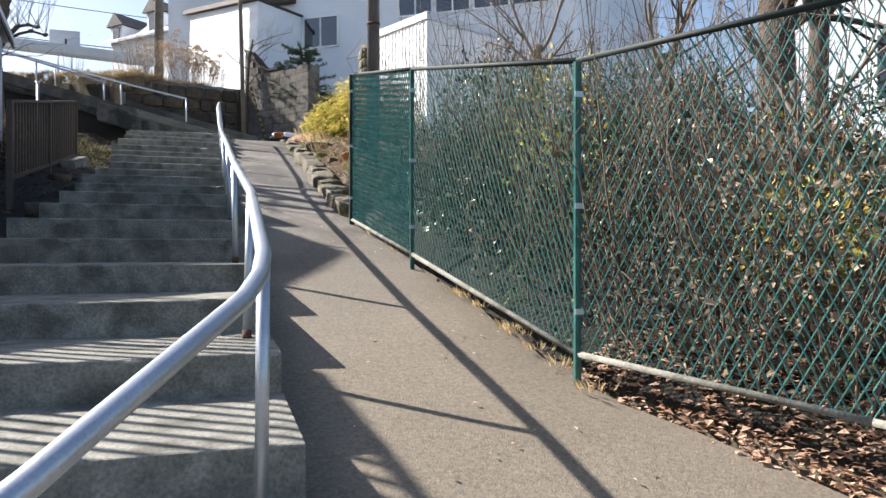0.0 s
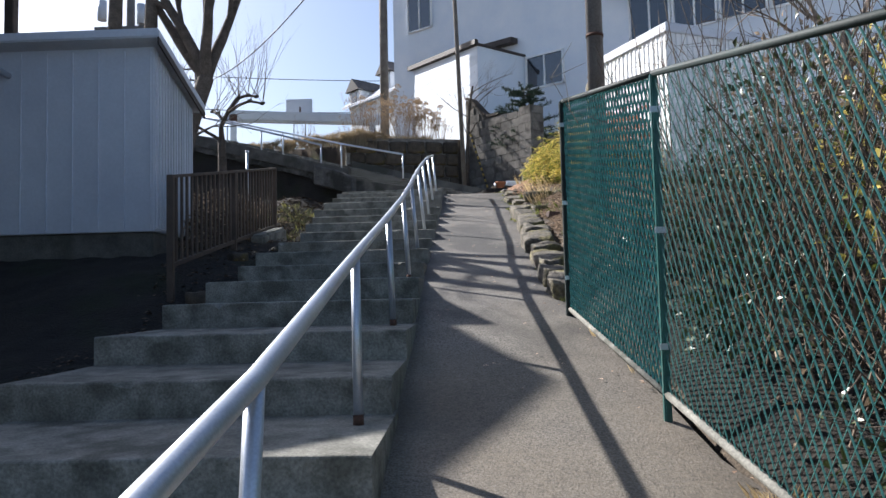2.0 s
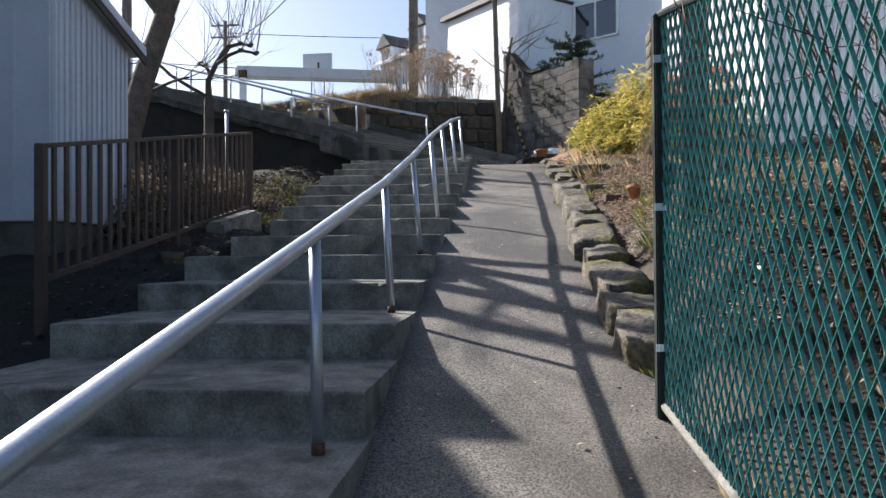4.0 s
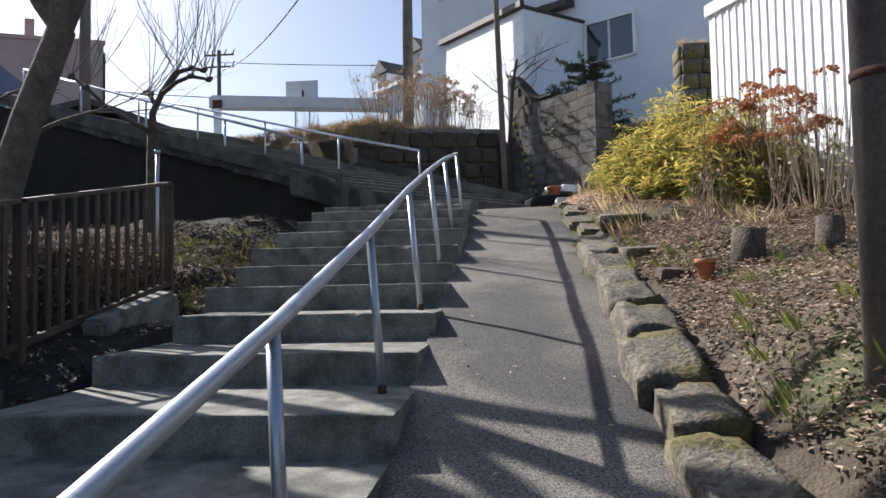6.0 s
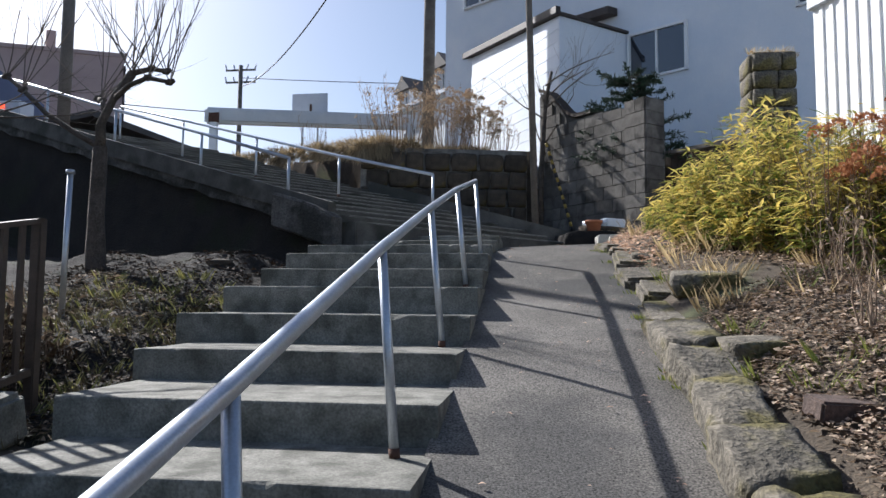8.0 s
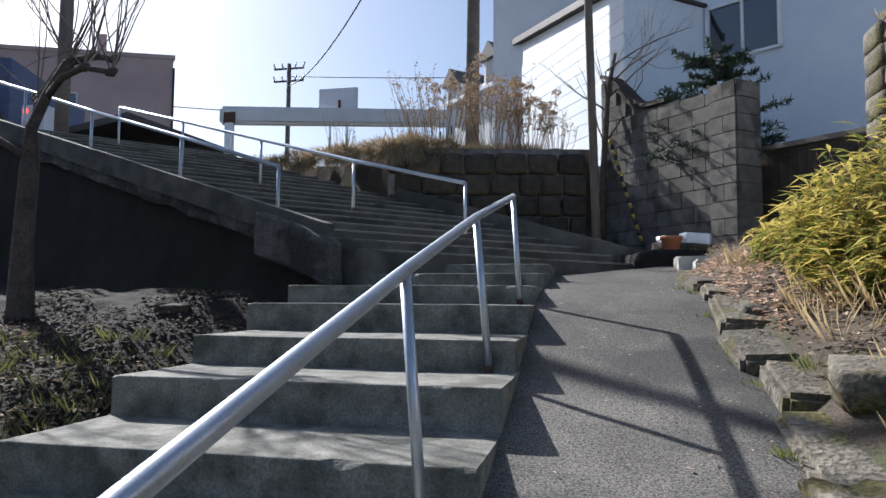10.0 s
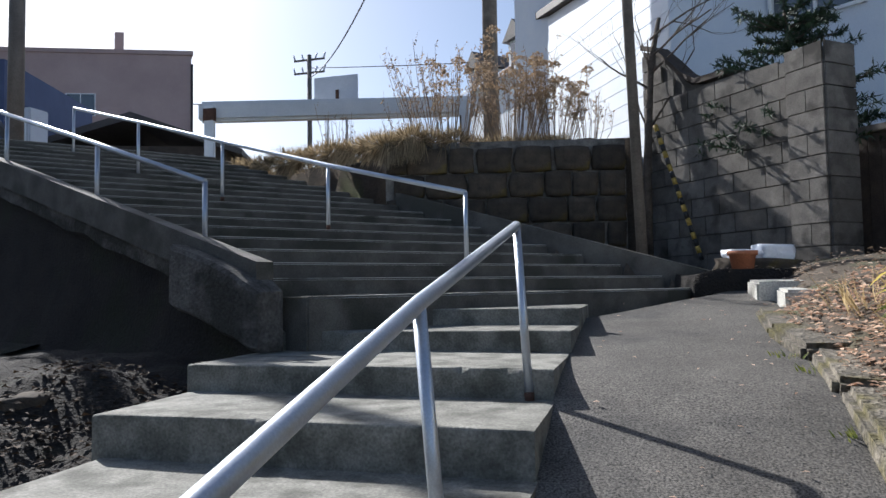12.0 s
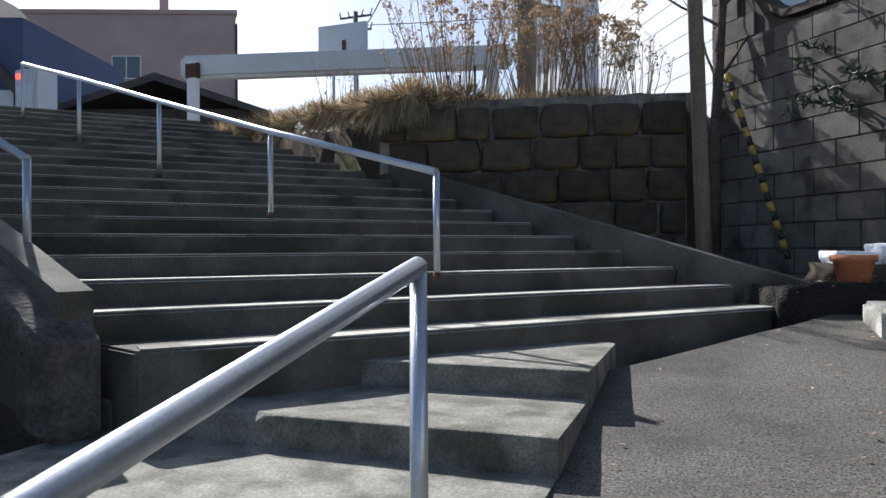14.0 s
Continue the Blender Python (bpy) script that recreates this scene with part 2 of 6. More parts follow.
GLASS = bpy.data.materials.new("window_glass")
GLASS.use_nodes = True
GLASS.node_tree.nodes["Principled BSDF"].inputs["Base Color"].default_value = (0.03, 0.035, 0.045, 1)
GLASS.node_tree.nodes["Principled BSDF"].inputs["Roughness"].default_value = 0.03
GLASS.node_tree.nodes["Principled BSDF"].inputs["IOR"].default_value = 2.0
RED_LIGHT = bpy.data.materials.new("red_lamp")
RED_LIGHT.use_nodes = True
RED_LIGHT.node_tree.nodes["Principled BSDF"].inputs["Base Color"].default_value = (0.8, 0.05, 0.02, 1)
RED_LIGHT.node_tree.nodes["Principled BSDF"].inputs["Emission Color"].default_value = (1, 0.08, 0.03, 1)
RED_LIGHT.node_tree.nodes["Principled BSDF"].inputs["Emission Strength"].default_value = 1.5


# ---- mesh tools ----
class Geo:
    """Collects vertices and faces, then becomes one mesh object."""

    def __init__(self):
        self.v, self.f, self.smooth = [], [], []

    def add(self, verts, faces, smooth=False):
        b = len(self.v)
        self.v.extend(tuple(p) for p in verts)
        self.f.extend(tuple(b + i for i in f) for f in faces)
        self.smooth.extend([smooth] * len(faces))
        return self

    def box(self, x0, y0, z0, x1, y1, z1, m=None):
        vs = [Vector((x, y, z)) for z in (z0, z1) for y in (y0, y1) for x in (x0, x1)]
        if m:
            vs = [m @ p for p in vs]
        return self.add(vs, [(0, 2, 3, 1), (4, 5, 7, 6), (0, 1, 5, 4), (2, 6, 7, 3), (0, 4, 6, 2), (1, 3, 7, 5)])

    def prism(self, pts, z0, z1):
        """A flat outline raised from z0 to z1 (numbers, or one height a point)."""
        n = len(pts)
        lo = z0 if isinstance(z0, (list, tuple)) else [z0] * n
        hi = z1 if isinstance(z1, (list, tuple)) else [z1] * n
        vs = [(x, y, a) for (x, y), a in zip(pts, lo)] + [(x, y, a) for (x, y), a in zip(pts, hi)]
        fs = [tuple(reversed(range(n))), tuple(range(n, 2 * n))] + [(i, (i + 1) % n, n + (i + 1) % n, n + i) for i in range(n)]
        return self.add(vs, fs)

    def tube(self, pts, r, sides=8, caps=True):
        """A round tube along pts; r is a radius or one radius a point."""
        pts = [Vector(p) for p in pts]
        n = len(pts)
        rs = r if isinstance(r, (list, tuple)) else [r] * n
        vs, fs = [], []
        ref = None
        for i, p in enumerate(pts):
            t = (pts[min(i + 1, n - 1)] - pts[max(i - 1, 0)]).normalized()
            if ref is None:
                ref = t.orthogonal()
            a = (ref - t * ref.dot(t))
            a = a.normalized() if a.length > 1e-6 else t.orthogonal().normalized()
            ref = a
            b = t.cross(a)
            for k in range(sides):
                q = 2 * math.pi * k / sides
                vs.append(p + (a * math.cos(q) + b * math.sin(q)) * rs[i])
        for i in range(n - 1):
            for k in range(sides):
                fs.append((i * sides + k, i * sides + (k + 1) % sides, (i + 1) * sides + (k + 1) % sides, (i + 1) * sides + k))
        self.add(vs, fs, True)
        if caps:
            b = len(self.v) - n * sides
            self.f.append(tuple(b + k for k in reversed(range(sides))))
            self.f.append(tuple(b + (n - 1) * sides + k for k in range(sides)))
            self.smooth.extend([False, False])
        return self

    def leaf(self, p, d, up, length, width):
        """A folded lance leaf: two triangles on either side of a midrib."""
        p, d = Vector(p), Vector(d).normalized()
        s = d.cross(Vector(up))
        s = s.normalized() if s.length > 1e-4 else d.orthogonal().normalized()
        n = s.cross(d)
        a, b = p, p + d * length - n * length * 0.12
        c = p + d * length * 0.42
        return self.add([a, c + s * width / 2 + n * width * 0.18, b, c - s * width / 2 + n * width * 0.18, c], [(0, 4, 1), (1, 4, 2), (0, 3, 4), (4, 3, 2)])

    def make(self, name, mat, parent=None, label="", bevel=0.0, segments=2):
        me = bpy.data.meshes.new(name)
        me.from_pydata(self.v, [], self.f)
        me.polygons.foreach_set("use_smooth", self.smooth)
        me.materials.append(mat)
        if bevel:
            bm = bmesh.new()
            bm.from_mesh(me)
            bmesh.ops.recalc_face_normals(bm, faces=bm.faces)
            sharp = [e for e in bm.edges if len(e.link_faces) == 2 and e.calc_face_angle(0) > 0.6]
            bmesh.ops.bevel(bm, geom=sharp, offset=bevel, segments=segments, affect="EDGES", clamp_overlap=True)
            bm.to_mesh(me)
            bm.free()
        me.update()
        ob = new(name, me)
        if parent:
            ob.parent = parent
        if label:
            ob["label"] = label
        return ob


def thing(name, at, label, category, group="", kind=""):
    ob = new(name)
    ob.location = at
    ob.empty_display_size = 0.1
    return tagged(ob, label, category, group, kind)


def under(ob, parent):
    """Parents ob, built in world places, under an Empty that stands elsewhere."""
    ob.parent = parent
    ob.matrix_parent_inverse = Matrix.Translation(parent.location).inverted()
    return ob


def stone_mesh(name, sx, sy, sz, mat, rng, rough=0.16, cuts=3):
    """A worn block: a box cut, rounded and pushed about."""
    bm = bmesh.new()
    bmesh.ops.create_cube(bm, size=1.0)
    bmesh.ops.subdivide_edges(bm, edges=bm.edges[:], cuts=cuts, use_grid_fill=True)
    off = Vector((rng.uniform(0, 50), rng.uniform(0, 50), rng.uniform(0, 50)))
    for v in bm.verts:
        c = v.co.copy()
        ball = c.normalized() * 0.62
        c = c.lerp(ball, 0.2)
        w = noise.noise_vector(c * 1.6 + off) + noise.noise_vector(c * 4.5 + off) * 0.45
        c += w * rough
        v.co = Vector((c.x * sx, c.y * sy, c.z * sz))
    for f in bm.faces:
        f.smooth = True
    me = bpy.data.meshes.new(name)
    bm.to_mesh(me)
    bm.free()
    me.materials.append(mat)
    return me


# ---- plan ----
def path_z(y):
    """Height of the asphalt path."""
    dip = min(1, max(0, (y - 5) / 4)) * min(1, max(0, (16.0 - y) / 1.2))
    return -0.16 + 0.239 * y - 0.06 * dip if y < 16.0 else 3.664 + (y - 16.0) * 0.115


# lower flight: (nose y, tread z), from the bottom up
STEPS = [(9.38 - 0.80 * j, 2.19 - 0.167 * j) for j in range(13, 1, -1)]
STEPS += [(8.64, 2.015), (9.40, 2.185), (10.22, 2.35), (10.97, 2.525), (11.64, 2.705), (12.38, 2.875), (13.08, 3.065), (13.74, 3.262)]
STEPS += [(14.42, 3.43), (15.17, 3.615), (15.88, 3.757), (16.74, 3.88), (17.38, 3.995)]
STEP_L = -1.55


def step_edge(y):
    """Right edge of the lower flight."""
    return 0.245 - 0.06 * min(1, max(0, (y - 3.0) / 6.0)) - 0.022 * min(1, max(0, (y - 13.5) / 3.0))


# upper flight: climbs along CLIMB, its sides run along SIDE
CLIMB = Vector((-0.755, 0.656, 0))
NOSE = Vector((0.656, 0.755, 0))
SIDE = Vector((-0.93, 0.37, 0)).normalized()
FIRST_S, FIRST_Z, GOING, RISER = 12.05, 4.10, 0.41, 0.125
UP_STEPS = 19
LEFT_FOOT = Vector((-1.75, 16.72, 0))
RIGHT_FOOT = Vector((1.40, 19.72, 0))


def on_side(foot, s):
    """Where the side line through foot meets the nose line at climb distance s."""
    return foot + SIDE * ((s - foot.dot(CLIMB)) / SIDE.dot(CLIMB))


def upper_z(x, y):
    s = x * CLIMB.x + y * CLIMB.y
    return FIRST_Z + (s - FIRST_S) / GOING * RISER


def side_of(p, a, d):
    return (p[0] - a[0]) * d[1] - (p[1] - a[1]) * d[0]


def smooth(a, b, t):
    t = min(1, max(0, (t - a) / (b - a)))
    return t * t * (3 - 2 * t)


TOP_Z = FIRST_Z + RISER * (UP_STEPS - 1)


def ramp_edge(y):
    """Right edge of the asphalt."""
    if y < 3.2:
        return 1.76 + 0.52 * (3.2 - max(y, -3))
    if y < 7.4:
        return 1.76 - 0.083 * (y - 3.2)
    return 1.42 + 0.25 * smooth(17.6, 19.5, y)


def ground_z(x, y):
    """Height of the ground away from paving."""
    base = path_z(min(max(y, -14), 19.5))
    edge = ramp_edge(y) - 0.02
    if x > edge:                                      # garden and wooded side
        z = base + 0.10 + 0.16 * smooth(1.6, 2.2, x) - 0.13 * smooth(edge + 0.3, edge, x) + 0.10 * min(max(x - 2.0, 0), 6) - 0.3 * smooth(7, 0, y)
        z = z + 0.30 * smooth(11.3, 9.3, y) * smooth(6.9, 7.9, y) * smooth(1.52, 1.95, x)
        z = z + smooth(20.6, 22.5, y) * 1.0
    elif x > -1.7:
        z = base - 0.45
    else:                                             # bank left of the steps
        z = base - 0.05 + 0.10 * smooth(-1.7, -3.0, x) - 0.35 * smooth(9.5, 7.5, y)
        z = z - 0.22 * smooth(11.2, 12.2, y)
    # under the upper flight
    lf = side_of((x, y), LEFT_FOOT, SIDE)
    rf = side_of((x, y), RIGHT_FOOT, SIDE)
    if lf > 0.25 and y > 15.5 and x < 1.6 and (x < 1.3 or rf >= 0.0):
        u = min(upper_z(x, y), TOP_Z)
        if rf < 0.0:
            z = u - 0.45 if u > 3.9 else min(z, 3.3)
            if x * CLIMB.x + y * CLIMB.y > FIRST_S + GOING * (UP_STEPS - 1) + 0.2:
                z = TOP_Z - 0.02
        else:
            z = 4.22 + 0.45 * smooth(1.4, -1.0, x)
    # terrace above the stone wall and the street at the top
    behind = (y - (21.75 + 0.21 * (x - 0.3))) if x > -2.6 else rf * 1.0 - 0.45
    if x < 0.75 and y > 20 and behind > 0.35:
        z = max(z, min(6.05 + 0.05 * (y - 21), 6.6) + 0.05 * noise.noise(Vector((x, y, 0)) * 1.3))
    if y > 27:
        z = max(z, 6.35 + 0.03 * min(y - 27, 20))
    if x < -7 and y < 22:
        z = max(z, z + (TOP_Z - 0.1 - z) * smooth(-7, -12, x) * smooth(13, 19, y))
    return z + 0.03 * noise.noise(Vector((x, y, 7)) * 1.7)


def grid_ground():
    xs = [-400, -150, -80, -50, -35, -25, -18, -14] + [-12 + 0.3 * i for i in range(30)] + [-3 + 0.15 * i for i in range(54)] + [5.1 + 0.4 * i for i in range(18)] + [13, 16, 20, 28, 40, 60, 100, 180, 400]
    ys = [-300, -100, -50, -30, -20, -14, -10, -7, -5] + [-4 + 0.25 * i for i in range(64)] + [12 + 0.15 * i for i in range(94)] + [26.2, 26.8, 27.5, 29, 31, 34, 38, 44, 52, 64, 80, 120, 200, 400]
    vs = [(x, y, ground_z(x, y)) for y in ys for x in xs]
    n = len(xs)
    fs = [(j * n + i, j * n + i + 1, (j + 1) * n + i + 1, (j + 1) * n + i) for j in range(len(ys) - 1) for i in range(n - 1)]
    g = Geo()
    g.add(vs, fs, True)
    return tagged(g.make("ground", SOIL), "brown soil slope with leaf litter and moss", "ground", kind="structure")


grid_ground()


def bank_z(x, y):
    """Top of the shade-darkened earth beside the steps."""
    z = path_z(y) - 0.20 + 0.16 * smooth(-1.9, -2.7, x) * smooth(11.6, 12.6, y) - 0.12 * smooth(11.8, 11.3, y)
    return z + 0.07 * noise.noise(Vector((x * 1.9, y * 1.9, 4))) + 0.035 * noise.noise(Vector((x * 6, y * 6, 9)))


def shaded_bank():
    xs, ys = [-4.6 + 0.08 * i for i in range(42)], [11.3 + 0.08 * i for i in range(70)]
    n = len(xs)
    g = Geo()
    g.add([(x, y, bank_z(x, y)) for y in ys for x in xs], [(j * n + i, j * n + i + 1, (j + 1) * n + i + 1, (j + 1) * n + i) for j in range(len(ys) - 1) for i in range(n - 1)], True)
    tagged(g.make("ground_bank", SHADED_EARTH), "damp earth bank beside the steps, near-black with painted shade", "earth bank", kind="structure")
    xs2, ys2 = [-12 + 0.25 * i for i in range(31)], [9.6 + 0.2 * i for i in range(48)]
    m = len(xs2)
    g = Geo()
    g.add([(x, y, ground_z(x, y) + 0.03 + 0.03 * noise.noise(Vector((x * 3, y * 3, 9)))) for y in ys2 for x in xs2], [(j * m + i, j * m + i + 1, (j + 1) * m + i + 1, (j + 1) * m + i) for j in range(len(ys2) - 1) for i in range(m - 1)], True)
    tagged(g.make("ground_bank_far", SHADED_EARTH), "damp earth of the wooded bank, near-black with painted shade", "earth bank", kind="structure")
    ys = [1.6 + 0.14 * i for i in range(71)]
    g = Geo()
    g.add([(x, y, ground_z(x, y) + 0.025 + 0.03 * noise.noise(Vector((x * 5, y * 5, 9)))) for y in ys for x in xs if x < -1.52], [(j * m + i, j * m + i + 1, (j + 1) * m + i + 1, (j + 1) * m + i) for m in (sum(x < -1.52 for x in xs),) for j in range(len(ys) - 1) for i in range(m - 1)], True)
    tagged(g.make("ground_verge", SHADED_EARTH), "damp earth verge beside the lower steps, near-black with painted shade", "earth bank", kind="structure")


shaded_bank()


def build_path():
    g = Geo()
    ys = [-6 + 0.3 * i for i in range(88)]
    rng = random.Random(3)
    rows = []
    for y in ys:
        right = ramp_edge(y) + 0.04 * rng.uniform(-1, 1) + 0.10 * smooth(12.5, 13.2, y)
        left = 0.16 if y < 18.0 else 0.16 + (y - 18.0) * 0.8
        if left > right - 0.1:
            break
        rows.append((y, left, right))
    vs = []
    for y, a, b in rows:
        for k in range(7):
            x = a + (b - a) * k / 6
            vs.append((x, y, path_z(y) + 0.012 * noise.noise(Vector((x * 1.5, y * 1.5, 0))) - (0.03 if k == 6 else 0)))
    n = 7
    g.add(vs, [(j * n + i, j * n + i + 1, (j + 1) * n + i + 1, (j + 1) * n + i) for j in range(len(rows) - 1) for i in range(n - 1)], True)
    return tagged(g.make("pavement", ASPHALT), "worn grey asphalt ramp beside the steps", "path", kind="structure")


build_path()


def lower_steps():
    """Cast steps with rounded, chipped noses and slightly wavy treads."""
    root = thing("stairs_1", (step_edge(0), STEPS[0][0], STEPS[0][1]), "long flight of weathered concrete garden steps", "stairs", kind="structure")
    rng = random.Random(5)
    for i, (y, z) in enumerate(STEPS):
        y2 = STEPS[i + 1][0] if i + 1 < len(STEPS) else y + 0.8
        left = STEP_L - 0.22 * smooth(11.3, 13.6, y) + rng.uniform(-0.05, 0.05)
        right = step_edge(y) + rng.uniform(-0.008, 0.008)
        n = 44
        vs = []
        for k in range(n + 1):
            x = left + (right - left) * k / n
            w = noise.noise(Vector((x * 1.1, y * 3, 1))) * 0.006 + noise.noise(Vector((x * 9, y * 3, 5))) * 0.002
            chip = max(0.0, noise.noise(Vector((x * 7.5, y * 5, 9))) - 0.42) * 0.12
            h = noise.noise(Vector((x * 1.3, y * 2, 3))) * 0.005
            end = 0.003 if k in (0, n) else 0.0
            vs += [(x, y + w, z - 0.5), (x, y + w, z - 0.010 - chip - end), (x, y + w + 0.003 + chip * 0.5 + end, z - 0.003 - chip * 0.6 - end + h), (x, y + w + 0.010 + chip + end, z + h - end), (x, (y + y2) / 2, z + h - 0.003 - end), (x, y2 + 0.12, z + h - end), (x, y2 + 0.12, z - 0.5)]
        g = Geo()
        g.add(vs, [(7 * k + j, 7 * k + 7 + j, 7 * k + 7 + (j + 1) % 7, 7 * k + (j + 1) % 7) for k in range(n) for j in range(7)] + [tuple(range(7)), tuple(7 * n + j for j in reversed(range(7)))])
        under(g.make("step", CONCRETE), root)


lower_steps()


def upper_steps():
    root = thing("stairs_2", (0, 17.5, FIRST_Z), "wide dark old concrete stairs with worn noses painted pale as sunlit", "stairs", kind="structure")
    for k in range(UP_STEPS):
        s, z = FIRST_S + GOING * k, FIRST_Z + RISER * k
        a, b = on_side(LEFT_FOOT, s) + NOSE * 0.05, on_side(RIGHT_FOOT, s) - NOSE * 0.02
        c, d = on_side(RIGHT_FOOT, s + GOING + 0.1) - NOSE * 0.02, on_side(LEFT_FOOT, s + GOING + 0.1) + NOSE * 0.05
        g = Geo()
        g.prism([(p.x, p.y) for p in (a, b, c, d)], z - 0.4, z)
        under(g.make("step", OLD_CONCRETE, bevel=0.012), root)
        # pale strip stands in for the sunlit front edge of the tread
        g = Geo()
        rag = 0.05 + 0.03 * noise.noise(Vector((k * 1.7, 0, 0)))
        e, f = a - CLIMB * 0.006, b - CLIMB * 0.006
        g.prism([(p.x, p.y) for p in (e, f, f + CLIMB * (0.12 + rag), e + CLIMB * (0.12 + rag))], z - 0.035, z + 0.006)
        under(g.make("nosing", PALE_LIT_CONCRETE, label="worn concrete nosing, coloured pale as if sunlit", bevel=0.022, segments=3), root)


upper_steps()


def cheeks():
    def wall(name, foot, length, low, width, mat, label, extra):
        g = Geo()
        n = 14
        out = SIDE.cross(Vector((0, 0, 1))) * (-width)
        for i in range(n):
            a, b = foot + SIDE * (length * i / n), foot + SIDE * (length * (i + 1) / n)
            pa, pb = [(p.x, p.y) for p in (a, b)], [((p + out).x, (p + out).y) for p in (b, a)]
            za, zb = upper_z(a.x, a.y) + extra, upper_z(b.x, b.y) + extra
            g.prism(pa + pb, [za - low, zb - low, zb - low, za - low], [za, zb, zb, za])
        tagged(g.make(name, mat), label, "wall", kind="structure")

    wall("wall_left", LEFT_FOOT, 11.0, 0.24, 0.14, OLD_CONCRETE, "mossy old concrete stair side wall", 0.16)
    # pale lower band under the cap, and the broken end block
    g = Geo()
    out = SIDE.cross(Vector((0, 0, 1))) * -0.10
    n = 40
    for i in range(n):
        a, b = LEFT_FOOT + SIDE * (0.7 + 6.5 * i / n), LEFT_FOOT + SIDE * (0.7 + 6.5 * (i + 1) / n)
        za, zb = upper_z(a.x, a.y) - 0.082, upper_z(b.x, b.y) - 0.082
        la = 0.13 + 0.06 * noise.noise(Vector((i * 0.45, 0, 3)))
        lb = 0.13 + 0.06 * noise.noise(Vector(((i + 1) * 0.45, 0, 3)))
        g.prism([(p.x, p.y) for p in (a, b, b + out, a + out)], [za - la, zb - lb, zb - lb, za - la], [za, zb, zb, za])
    tagged(g.make("wall_left_footing", BROKEN_CONCRETE), "broken pale concrete band under the stair wall", "wall", kind="structure")
    g = Geo()
    out = SIDE.cross(Vector((0, 0, 1))) * -0.27
    n, vs = 14, []
    for i in range(n + 1):
        t = i / n
        a = LEFT_FOOT - NOSE * 0.02 + SIDE * (0.86 * t - 0.12)
        za = upper_z(a.x, a.y) + 0.09 - 0.09 * (1 - t) ** 5
        la = 0.43 + 0.03 * noise.noise(Vector((t * 7, 1, 0))) - 0.25 * max(0, 0.2 - t)
        w = out * (1 + 0.08 * noise.noise(Vector((t * 5, 5, 0))) - 0.25 * (1 - t) ** 6)
        vs += [(a.x, a.y, za - la), (a.x, a.y, za), ((a + w * 0.93).x, (a + w * 0.93).y, za), ((a + w).x, (a + w).y, za - 0.03), ((a + w).x, (a + w).y, za - la + 0.03), ((a + w * 0.85).x, (a + w * 0.85).y, za - la)]
    g.add(vs, [(6 * i + k, 6 * i + (k + 1) % 6, 6 * i + 6 + (k + 1) % 6, 6 * i + 6 + k) for i in range(n) for k in range(6)] + [tuple(range(6)), tuple(6 * n + k for k in range(6))])
    tagged(g.make("wall_left_end", BROKEN_CONCRETE), "worn broken concrete end block of the stair wall", "wall", kind="structure")
    # earth face under the side wall
    rows, cols, vs = 8, 60, []
    out.normalize()
    for i in range(cols + 1):
        p = LEFT_FOOT + SIDE * (0.0 + 11.5 * i / cols)
        top = upper_z(p.x, p.y) - 0.12
        for r in range(rows + 1):
            t = r / rows
            w = p + out * (0.02 + 0.55 * t * t * t + 0.12 * t * noise.noise(Vector((p.x * 1.7, t * 3, 2))))
            vs.append((w.x, w.y, top + (3.2 - top) * t))
    g = Geo()
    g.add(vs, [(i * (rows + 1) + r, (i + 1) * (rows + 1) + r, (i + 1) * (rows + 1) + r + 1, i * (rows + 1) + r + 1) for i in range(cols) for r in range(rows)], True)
    tagged(g.make("bank_face", SHADED_EARTH), "steep earth bank under the stair wall, near-black with painted shade", "earth bank", kind="structure")
    wall("wall_right", RIGHT_FOOT, 4.2, 1.0, -0.14, OLD_CONCRETE, "low worn concrete kerb along the stairs", 0.16)


cheeks()


def handrail(name, tops, feet, r, label):
    root = thing(name, feet[0], label, "handrail")
    g = Geo()
    g.tube(tops, r, 14)
    under(g.make("rail", GALVANISED), root)
    for top, foot in feet_pairs(tops, feet):
        g = Geo()
        g.tube([foot, top], r * 0.86, 12)
        post = under(g.make("post", GALVANISED), root)
        d = (Vector(top) - Vector(foot)).normalized()
        g = Geo()
        g.tube([Vector(foot) - d * 0.01, Vector(foot) + d * 0.035], r * 0.95, 12)
        g.make("rusty_foot", RUST, post, "rusted foot of the post")
    return root


def feet_pairs(tops, feet):
    """Each foot with the rail point above it: the rail's place at the same distance along y (or x)."""
    out = []
    for f in feet:
        best = min((Vector(t) for t in tops), key=lambda t: (t.x - f[0]) ** 2 + (t.y - f[1]) ** 2)
        out.append((best, f))
    return out


POST_Y = [3.52, 5.15, 6.78, 8.42, 9.96, 11.44, 12.95, 14.39, 15.85]
POST_Z = [0.855, 1.19, 1.523, 1.856, 2.185, 2.525, 2.875, 3.262, 3.615]


